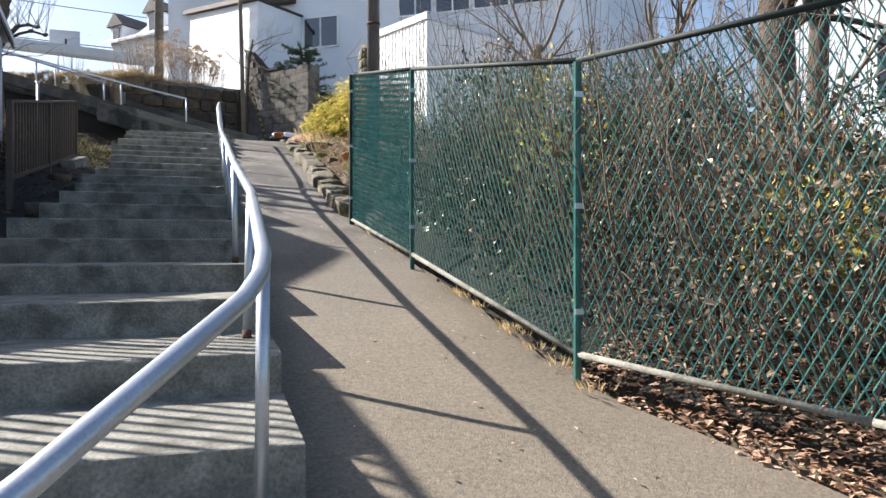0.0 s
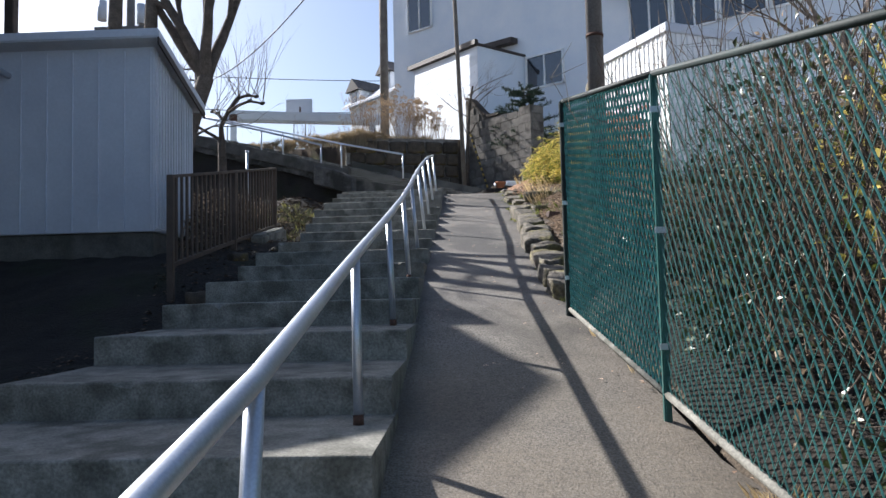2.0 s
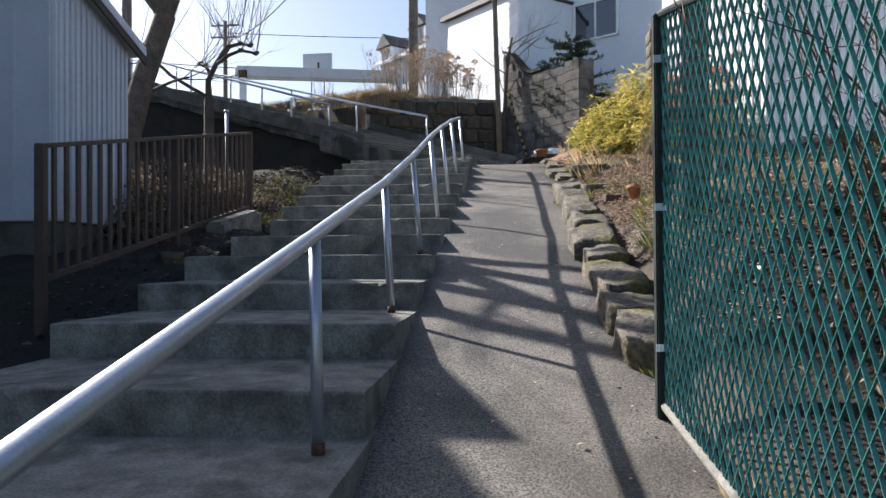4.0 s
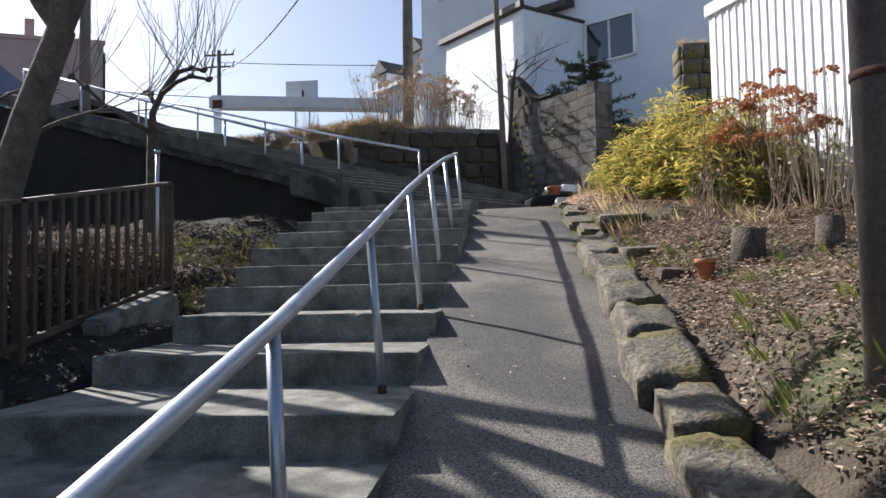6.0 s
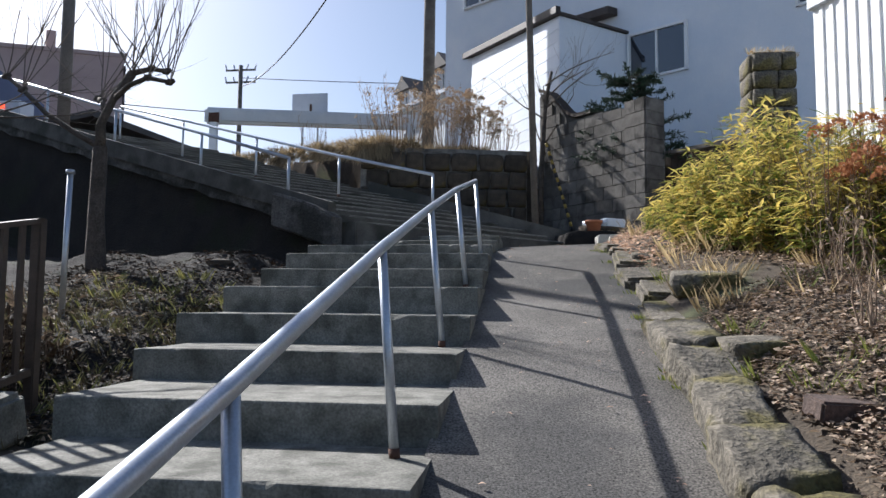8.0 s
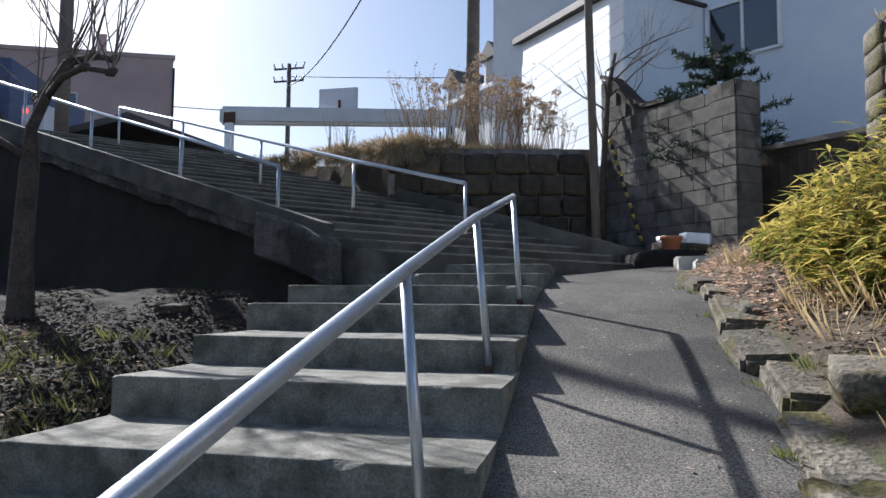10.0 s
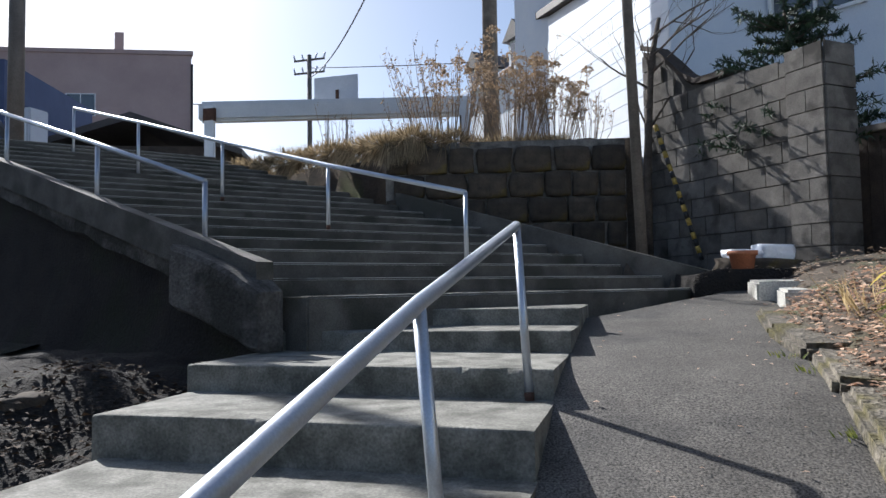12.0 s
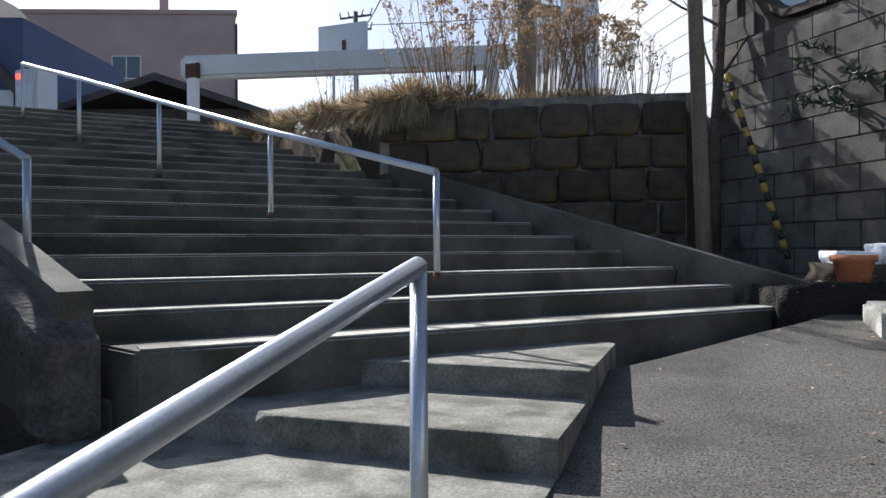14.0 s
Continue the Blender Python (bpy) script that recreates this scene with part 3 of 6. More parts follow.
def path_rail():
    tops = [(-0.75, 0.1, 0.62), (-0.45, 0.75, 0.84), (-0.255, 1.11, 0.955), (-0.03, 1.57, 1.105), (0.055, 1.78, 1.16), (0.10, 1.95, 1.21), (0.12, 2.14, 1.268)]
    top_x = (0.14, 0.088, 0.06, 0.02, -0.018, -0.032, -0.052, -0.045, -0.025)
    top_z = (1.56, 1.892, 2.24, 2.592, 2.96, 3.368, 3.745, 4.10, 4.448)
    foot_x = (0.12, 0.10, 0.085, 0.065, 0.045, 0.045, 0.035, 0.04, 0.05)
    tops += [(x, y + (0.06 if y < 15 else 0.19), z) for x, y, z in zip(top_x, POST_Y, top_z)]
    feet = [(0.11, 2.08, 0.52)] + [(x, y, z) for x, y, z in zip(foot_x, POST_Y, POST_Z)]
    handrail("handrail", tops, feet, 0.024, "galvanised steel pipe handrail between steps and ramp")


path_rail()


def upper_rails():
    feet = [(-0.80, 18.2, 4.33), (-2.33, 18.85, 4.74), (-3.90, 19.47, 5.17), (-5.51, 20.09, 5.62), (-7.1, 20.72, 6.05)]
    up = (0.60, 0.62, 0.66, 0.70, 0.74)
    handrail("handrail", [(x, y, z + h) for (x, y, z), h in zip(feet, up)], feet, 0.022, "galvanised pipe handrail down the middle of wide stairs")
    feet = [(-2.44, 16.98, 4.42), (-3.89, 17.56, 4.83), (-5.6, 18.24, 5.32), (-7.2, 18.87, 5.80), (-8.8, 19.5, 6.28)]
    up = (0.52, 0.60, 0.67, 0.74, 0.80)
    handrail("handrail", [(x, y, z + h) for (x, y, z), h in zip(feet, up)], feet, 0.022, "galvanised pipe handrail on the stair side wall")


upper_rails()


# ---- chain-link fence ----
def chain_fence():
    posts = [(1.305, 7.30, 1.60, 3.10), (1.46, 5.45, 1.25, 2.72), (1.75, 3.25, 0.75, 2.25), (2.35, 2.05, 0.635, 2.25), (3.3, 0.25, 0.47, 2.25)]
    root = thing("chain_link_fence", posts[0][:3], "teal coated chain-link fence with dark green frame", "fence")
    for x, y, a, b in posts:
        if 1.9 < y < 2.2:
            continue
        g = Geo()
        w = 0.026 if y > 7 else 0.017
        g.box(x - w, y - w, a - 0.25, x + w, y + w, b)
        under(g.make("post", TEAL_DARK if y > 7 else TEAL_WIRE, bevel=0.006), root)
        for h in (0.88, 0.5, 0.14):
            g = Geo()
            g.box(x - 0.03, y - 0.034, a + (b - a) * h - 0.014, x + 0.02, y - 0.028, a + (b - a) * h + 0.014)
            under(g.make("clamp", GALVANISED, label="small bright steel clamp"), root)
    for p, q in zip(posts, posts[1:]):
        P, Q = Vector(p[:2]), Vector(q[:2])
        n = (Q - P).length
        g = Geo()
        g.tube([(*P, p[3]), (*Q, q[3])], 0.016, 8)
        under(g.make("top_rail", TEAL_DARK), root)
        g = Geo()
        g.tube([(*P, p[2] - 0.01), (*Q, q[2] - 0.01)], 0.018, 6)
        under(g.make("bottom_rail", CONCRETE, label="pale weathered bottom rail"), root)
        g = Geo()
        cols = max(2, round(n / 0.0275))
        rows = 30
        across = Vector((P.y - Q.y, Q.x - P.x)).normalized() * (0.0045 if p[1] > 7 else 0.0016)
        along = (Q - P).normalized() * 0.0015
        for c in range(cols):
            vs = []
            for r in range(rows + 1):
                u = min((c + (r + c) % 2) / cols, 1)
                x, y = P.lerp(Q, u)
                lo, hi = p[2] + (q[2] - p[2]) * u, p[3] + (q[3] - p[3]) * u
                z = lo + (hi - lo) * r / rows
                for k, e in ((1, 1), (-1, 1), (-1, -1), (1, -1)):
                    vs.append((x + across.x * k + along.x * e, y + across.y * k + along.y * e, z + 0.004 * k))
            g.add(vs, [(4 * r + k, 4 * r + (k + 1) % 4, 4 * r + 4 + (k + 1) % 4, 4 * r + 4 + k) for r in range(rows) for k in range(4)])
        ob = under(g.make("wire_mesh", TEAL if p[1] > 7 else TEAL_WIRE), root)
        ob["kind"] = "stuff"


chain_fence()


# ---- plants ----
def unit(rng):
    while True:
        v = Vector((rng.uniform(-1, 1), rng.uniform(-1, 1), rng.uniform(-1, 1)))
        if 0.05 < v.length < 1:
            return v.normalized()


def grow(g, rng, p, d, length, r, depth, spread=0.55, lift=0.15, kids=(2, 4), sides=6, wander=0.12, shrink=0.66):
    """A tapered bending limb and, from it, smaller ones."""
    steps = 5 if depth > 0 else 4
    pts, rs = [Vector(p)], [r]
    d = Vector(d).normalized()
    for i in range(steps):
        d = (d + unit(rng) * wander + Vector((0, 0, lift * 0.3))).normalized()
        pts.append(pts[-1] + d * length / steps)
        rs.append(r * (1 - 0.5 * (i + 1) / steps) if depth > 0 else r * (1 - 0.8 * (i + 1) / steps))
    g.tube(pts, rs, sides if depth > 1 else 4, caps=False)
    if depth <= 0:
        return
    for _ in range(rng.randint(*kids)):
        k = rng.randint(2, steps)
        way = (d + unit(rng) * spread + Vector((0, 0, lift))).normalized()
        grow(g, rng, pts[k], way, length * rng.uniform(0.55, 0.85), rs[k] * shrink, depth - 1, spread, lift, kids, sides, wander, shrink)


def litter(name, zone, count, size, mat, label, seed, clear=None, lie=None):
    """Fallen leaves scattered over the ground inside a zone of the plan."""
    rng = random.Random(seed)
    g = Geo()
    x0, y0, x1, y1 = zone
    for _ in range(count):
        x, y = rng.uniform(x0, x1), rng.uniform(y0, y1)
        if clear and clear(x, y):
            continue
        if noise.noise(Vector((x * 0.9, y * 0.9, seed))) < -0.25:
            continue
        s = size * rng.uniform(0.5, 1.25)
        q = rng.uniform(0, 6.283)
        tilt = Vector((rng.uniform(-0.5, 0.5), rng.uniform(-0.5, 0.5), 1))
        z = lie(x, y) - 0.015 if lie else max(ground_z(x, y), path_z(y) - 0.02 if 0.2 < x < 1.3 else -99)
        g.leaf((x, y, z + rng.uniform(0.02, 0.06)), (math.cos(q), math.sin(q), rng.uniform(-0.15, 0.35)), tilt, s, s * rng.uniform(0.4, 0.75))
    return tagged(g.make(name, mat), label, "leaf litter", kind="stuff")


def tufts(name, spots, mat, label, seed, height=0.16, blades=40, spread=0.12, category="grass"):
    rng = random.Random(seed)
    g = Geo()
    for x, y, z in spots:
        for _ in range(blades):
            a, r = rng.uniform(0, 6.283), spread * math.sqrt(rng.random())
            bx, by = x + r * math.cos(a), y + r * math.sin(a)
            h = height * rng.uniform(0.5, 1.2)
            g.leaf((bx, by, z - 0.02), (math.cos(a) * 0.6, math.sin(a) * 0.6, 1.0), (math.sin(a), -math.cos(a), 0.4), h, 0.008 + 0.03 * h * rng.random())
    return tagged(g.make(name, mat), label, category, kind="stuff")


# ---- garden beside the ramp ----
def edging_stones():
    rng = random.Random(21)
    y = 7.75
    while y < 12.9:
        ln = rng.uniform(0.44, 0.70)
        x = 1.385 + 0.03 * rng.uniform(-1, 1) + 0.07 * smooth(9.6, 10.6, y)
        me = stone_mesh("edging_stone", rng.uniform(0.27, 0.33), ln * 1.03, rng.uniform(0.29, 0.36), STONE, rng, 0.11, 6)
        ob = new("edging_stone", me)
        ob.location = (x, y + ln / 2, path_z(y + ln / 2) - 0.02)
        ob.rotation_euler = (math.atan(0.22) + rng.uniform(-0.10, 0.06), rng.uniform(-0.10, 0.10), rng.uniform(-0.10, 0.10))
        tagged(ob, "rough weathered mossy stone edging the ramp", "stone", "stones edging the ramp")
        y += ln
    while y < 18.1:
        ln = min(rng.uniform(0.5, 0.85), 18.2 - y)
        if ln < 0.2:
            break
        g = Geo()
        g.box(-rng.uniform(0.13, 0.17), -ln / 2 + 0.01, -0.2, rng.uniform(0.12, 0.17), ln / 2 - 0.01, rng.uniform(0.05, 0.09), pose(1.52 + rng.uniform(-0.03, 0.03), y + ln / 2, path_z(y + ln / 2), math.degrees(math.atan(0.22 if y < 15.8 else 0.115)), rng.uniform(-5, 5), rng.uniform(-5, 5)))
        ob = tagged(g.make("kerb_stone", STONE, bevel=0.03, segments=2), "long flat worn kerb stone edging the ramp", "kerb stone", "kerb stones edging the ramp")
        y += ln
    for (px, py, pz, sx, sy, sz) in ((1.83, 14.0, 3.30, 0.46, 0.42, 0.17), (1.72, 15.75, 3.60, 0.34, 0.75, 0.14), (1.86, 16.05, 3.64, 0.36, 0.7, 0.14), (2.0, 15.25, 3.50, 0.30, 0.4, 0.16), (1.75, 12.5, 2.90, 0.36, 0.26, 0.14), (2.35, 12.9, 3.06, 0.4, 0.3, 0.16)):
        me = stone_mesh("flat_stone", sx, sy, sz, STONE, rng, 0.07)
        ob = new("flat_stone", me)
        ob.location, ob.rotation_euler = (px, py, pz), (0.12, rng.uniform(-0.05, 0.05), rng.uniform(-0.5, 0.5))
        tagged(ob, "flat grey stone slab lying in the garden bed", "stone", "stone slabs in the bed")
    g = Geo()
    g.prism([(1.60, 18.25), (2.8, 17.85), (3.0, 18.80), (1.64, 18.85)], 3.60, [4.085, 4.09, 4.10, 4.10])
    g.prism([(1.50, 18.855), (3.0, 18.805), (3.1, 19.4), (1.49, 19.32)], 3.60, [4.15, 4.16, 4.18, 4.17])
    tagged(g.make("trim", PALE_LIT_CONCRETE, bevel=0.02), "low pale concrete slabs at the top of the ramp", "slab", kind="structure")


edging_stones()


def bamboo_bush():
    rng = random.Random(31)
    root = thing("bamboo_bush", (2.7, 15.3, 3.7), "yellow-green dwarf bamboo thicket in the garden bed", "bush")
    gs, gi, gc = Geo(), Geo(), Geo()
    stems = 0
    while stems < 620:
        x, y = rng.uniform(1.88, 5.0), rng.uniform(13.3, 16.9)
        front = 13.4 + max(0, 2.9 - x) * 1.9
        if y < front or (x > 3.05 and y > 15.0 and x - 3.05 > -(y - 15.2) * 0.4 + 0.1):
            continue
        if x > 3.1 + (15.0 - y) * 0.42:
            continue
        stems += 1
        edge = min(1.0, 0.45 + 0.6 * (y - front)) * min(1.0, 0.5 + 0.7 * (x - 1.88)) * (1 - 0.45 * smooth(15.6, 16.8, y))
        h = edge * rng.uniform(0.6, 1.1) * (1.0 + 0.45 * noise.noise(Vector((x * 1.6, y * 1.6, 2))))
        z = ground_z(x, y)
        lean = Vector((rng.uniform(-0.3, 0.1), rng.uniform(-0.35, 0.1), 1)).normalized()
        gs.tube([(x, y, z), Vector((x, y, z)) + lean * h * 0.6, Vector((x, y, z)) + lean * h + Vector((lean.x, lean.y, -0.1)) * 0.15], [0.004, 0.003, 0.001], 3, caps=False)
        for k in range(17):
            t = rng.uniform(0.2, 1.02)
            p = Vector((x, y, z)) + lean * h * t
            a = rng.uniform(0, 6.283)
            d = Vector((math.cos(a), math.sin(a), rng.uniform(-0.5, 0.55)))
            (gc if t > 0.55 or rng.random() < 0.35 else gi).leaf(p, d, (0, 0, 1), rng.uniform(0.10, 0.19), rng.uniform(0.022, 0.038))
    for g, nm, mt in ((gs, "cane_mass", DRY_STEM), (gc, "outer_foliage", BAMBOO), (gi, "shaded_foliage", BAMBOO_SHADED)):
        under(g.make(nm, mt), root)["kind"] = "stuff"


bamboo_bush()
rs = random.Random(33)
tufts("straw_stalks", [(x, y, ground_z(x, y)) for x, y in [(rs.uniform(1.8, 3.4), rs.uniform(14.6, 17.4)) for _ in range(70)]], DRY_GRASS, "dry straw stalks among the bamboo", 34, 0.28, 12, 0.14)


def flower_head(g, rng, c, r, n=70):
    for _ in range(n):
        d = unit(rng)
        d.z = abs(d.z) * 0.8 - 0.2
        g.leaf(Vector(c) + d * r * rng.uniform(0.6, 1.0), d + unit(rng) * 0.8, unit(rng), 0.032, 0.028)


def dried_shrub(name, at, stems, height, spread, heads, head_r, head_mat, label, seed, twigs=2, leaves=0):
    """Upright dry stems with withered flower heads."""
    rng = random.Random(seed)
    root = thing(name, at, label, "shrub")
    gs, gh = Geo(), Geo()
    for i in range(stems):
        a, r = rng.uniform(0, 6.283), spread * math.sqrt(rng.random())
        b = Vector(at) + Vector((r * 0.5 * math.cos(a), r * 0.5 * math.sin(a), -0.03))
        tip = Vector(at) + Vector((r * math.cos(a), r * math.sin(a), height * rng.uniform(0.55, 1.05)))
        mid = b.lerp(tip, 0.5) + unit(rng) * 0.05
        gs.tube([b, mid, tip], [0.006, 0.0045, 0.002], 4, caps=False)
        for _ in range(twigs):
            p = mid.lerp(tip, rng.random())
            q = p + (unit(rng) * 0.5 + Vector((0, 0, 0.7))) * rng.uniform(0.08, 0.25)
            gs.tube([p, q], [0.0025, 0.001], 3, caps=False)
            for _ in range(leaves):
                gh.leaf(p.lerp(q, rng.random()), unit(rng) + Vector((0, 0, -0.6)), unit(rng), rng.uniform(0.03, 0.07), 0.022)
        if i < heads:
            flower_head(gh, rng, tip, head_r * rng.uniform(0.7, 1.15))
    under(gs.make("stem_mass", DRY_STEM), root)["kind"] = "stuff"
    under(gh.make("flower_mass", head_mat), root)["kind"] = "stuff"


for k, (hx, hy, n) in enumerate(((3.15, 13.35, 16), (3.0, 13.75, 14), (3.35, 12.9, 12), (2.75, 13.9, 8))):
    dried_shrub("hydrangea", (hx, hy, ground_z(hx, hy)), 30, 1.12 - 0.1 * (k == 3), 0.34, n, 0.085, HYDRANGEA, "withered hydrangea with rust-brown dried flower heads", 40 + k)
for k, (hx, hy) in enumerate(((2.45, 13.2), (2.9, 12.7), (2.2, 12.3), (3.3, 12.3))):
    dried_shrub("dry_shrub", (hx, hy, ground_z(hx, hy)), 9, 0.5, 0.2, 0, 0.03, LEAF_DRY, "leafless dry shrub in the garden bed", 50 + k, 3, 1)


def stump(at, r, h, seed):
    rng = random.Random(seed)
    g = Geo()
    g.tube([(at[0], at[1], at[2] - 0.1), (at[0], at[1], at[2] + h * 0.4), (at[0] + 0.01, at[1], at[2] + h)], [r * 1.15, r, r * 0.97], 14)
    tagged(g.make("tree_stump", BARK), "sawn grey tree stump in the garden bed", "tree stump")


stump((2.24, 11.45, ground_z(2.24, 11.45)), 0.11, 0.22, 1)
stump((2.78, 11.5, 2.80), 0.09, 0.30, 2)


def flowerpot(at, r, h, label, tilt=0.0):
    root = thing("flowerpot", at, label, "flowerpot", "terracotta pots")
    g = Geo()
    n, sd = [(0.70, 0.0), (0.72, 0.01), (0.96, 0.78), (1.08, 0.78), (1.10, 1.0), (0.98, 1.0), (0.94, 0.86), (0.2, 0.84)], 20
    vs = [(at[0] + r * a * math.cos(6.2832 * k / sd), at[1] + r * a * math.sin(6.2832 * k / sd), at[2] + h * b) for a, b in n for k in range(sd)]
    fs = [(i * sd + k, i * sd + (k + 1) % sd, (i + 1) * sd + (k + 1) % sd, (i + 1) * sd + k) for i in range(len(n) - 1) for k in range(sd)]
    g.add(vs, fs, True)
    under(g.make("pot", TERRACOTTA), root)
    g = Geo()
    g.add([(at[0] + r * 0.94 * math.cos(6.2832 * k / sd), at[1] + r * 0.94 * math.sin(6.2832 * k / sd), at[2] + h * 0.86) for k in range(sd)], [tuple(range(sd))])
    under(g.make("earth", SOIL), root)


flowerpot((1.93, 11.33, ground_z(1.93, 11.33) + 0.01), 0.062, 0.15, "small terracotta flowerpot standing in dry leaves")
flowerpot((1.50, 19.62, 4.25), 0.125, 0.19, "terracotta flowerpot beside a crumpled plastic bundle")


def loose_brick(at, turn, label):
    g = Geo()
    g.box(-0.13, -0.07, -0.04, 0.13, 0.07, 0.045, pose(*at, 8, 3, turn))
    tagged(g.make("brick", BRICK, bevel=0.01), label, "brick")


loose_brick((1.81, 11.64, ground_z(1.81, 11.64) + 0.03), 12, "dark weathered brick lying in fallen leaves")


def plastic_bundle():
    rng = random.Random(4)
    ob = new("low_mound", stone_mesh("low_mound", 1.25, 0.7, 0.9, SHADED_EARTH, rng, 0.10, 5))
    ob.location = (1.62, 19.82, 3.82)
    tagged(ob, "low heap of soil at the foot of the block wall", "soil heap")
    litter("leaf_litter", (1.1, 19.45, 2.2, 20.2), 260, 0.05, LEAF_DRY, "dry leaves on the soil heap by the wall", 68, None, lambda x, y: 4.26 - 0.25 * ((x - 1.62) ** 2 + (y - 19.82) ** 2))
    ob = new("low_stone", stone_mesh("low_stone", 0.75, 0.34, 0.22, WALL_STONE, rng, 0.12))
    ob.location, ob.rotation_euler = (1.70, 20.0, 4.27), (0, 0.03, 0.35)
    tagged(ob, "low dark stone under a plastic bag", "stone")
    root = thing("plastic_bag", (1.70, 19.95, 4.38), "crumpled white plastic bag lying on a stone", "plastic bag")
    for dx, sx, sz in ((-0.17, 0.32, 0.10), (0.13, 0.34, 0.15)):
        ob = under(new("crumpled_fold", stone_mesh("crumpled_fold", sx, 0.2, sz, BUNDLE, rng, 0.10, 6)), root)
        ob.location, ob.rotation_euler = (1.70 + dx, 19.95 + dx * 0.35, 4.37 + sz * 0.42), (0, 0.05, 0.35)


plastic_bundle()


def off_bed(x, y):
    return x < 1.62 + 0.1 * noise.noise(Vector((x, y * 2, 3)))


litter("leaf_litter", (1.5, 7.5, 5.0, 14.6), 42000, 0.042, LEAF_DRY, "dry brown leaves covering the garden bed", 61, off_bed)
litter("leaf_litter", (1.55, 14.0, 3.0, 19.5), 1500, 0.05, LEAF_DRY, "dry brown leaves and stalks under the bushes", 62, off_bed)
litter("leaf_litter", (-4.3, 11.5, -1.62, 16.4), 7000, 0.055, LEAF_SHADED, "dead leaves on the bank beside the steps, darkened for shade", 63, None, bank_z)
litter("leaf_litter", (-4.0, 11.6, -1.62, 15.2), 2600, 0.06, LEAF_MID, "scattered pale dead leaves on the dark bank", 67, None, bank_z)
litter("leaf_litter", (1.45, 15.0, 2.6, 18.2), 2400, 0.055, LEAF_TAN, "drift of tan leaves beside the concrete slab", 68)
litter("leaf_litter", (1.5, 7.5, 4.2, 13.6), 16000, 0.042, LEAF_MID, "half-rotted brown leaves in the garden bed", 77, off_bed)
litter("leaf_litter", (1.7, 10.9, 2.9, 12.4), 3000, 0.04, LEAF_DRY, "dry leaves heaped round the loose brick", 69)
litter("leaf_litter", (1.5, 0.3, 3.4, 3.4), 14000, 0.052, LEAF_TAN, "drift of dry tan leaves along the fence foot", 64, lambda x, y: x < ramp_edge(y) - 0.30 - 0.12 * (3.2 - y) * (y < 3.2) + 0.14 * noise.noise(Vector((x * 2, y * 2, 1))))
litter("leaf_litter", (-2.6, 2.5, -1.6, 11.5), 1200, 0.06, LEAF_DARK_LITTER, "dark leaf litter beside the steps", 65)


def path_bits():
    rng = random.Random(66)
    g = Geo()
    for _ in range(420):
        y = rng.uniform(0.5, 19)
        x = rng.uniform(0.3, ramp_edge(y) - 0.02)
        if rng.random() > 0.25 + 0.75 * smooth(0.5, 1.3, x):
            continue
        a = rng.uniform(0, 6.283)
        g.leaf((x, y, path_z(y) + 0.014), (math.cos(a), math.sin(a), 0.25), (0, 0, 1), rng.uniform(0.012, 0.04), rng.uniform(0.008, 0.02))
    tagged(g.make("leaf_scraps", LEAF_TAN), "small pale leaf scraps scattered on the asphalt", "leaf litter", kind="stuff")


path_bits()
rt = random.Random(71)
tufts("grass_tufts", [(x, y, ground_z(x, y)) for x, y in [(rt.uniform(1.65, 3.2), rt.uniform(8, 14.5)) for _ in range(40)]], GRASS, "small green grass tufts in the garden bed", 72, 0.13, 34, 0.11)
tufts("grass_tufts", [(x, y, ground_z(x, y)) for x, y in [(rt.uniform(1.7, 4.0), rt.uniform(12.6, 15.5)) for _ in range(36)]], DRY_GRASS, "dry straw-coloured grass tufts in the garden bed", 73, 0.2, 24, 0.13)
tufts("grass_tufts", [(x, y, bank_z(x, y)) for x, y in [(rt.uniform(-3.8, -1.75), rt.uniform(11.8, 14.6)) for _ in range(60)]], DARK_GRASS, "withered dark grass tufts on the shaded bank", 74, 0.12, 26, 0.14)
tufts("bank_plants", [(x, y, bank_z(x, y)) for x, y in [(rt.uniform(-3.7, -1.85), rt.uniform(11.7, 15.0)) for _ in range(80)]], IVY_PALE, "low leafy green plants on the shaded bank", 78, 0.14, 22, 0.13, "plants")
tufts("moss_tufts", [(1.36 + rt.uniform(-0.03, 0.06), y, path_z(y) + 0.01) for y in [rt.uniform(7.5, 17) for _ in range(30)]], GRASS, "low moss and grass along the ramp's edge", 75, 0.05, 26, 0.10)
tufts("moss_tufts", [(1.44 + 0.082 * (7.0 - y) + rt.uniform(-0.02, 0.04), y, path_z(y) + 0.01) for y in [rt.uniform(3.0, 7.4) for _ in range(14)]], DRY_GRASS, "short dry grass along the fence foot", 76, 0.07, 26, 0.09)


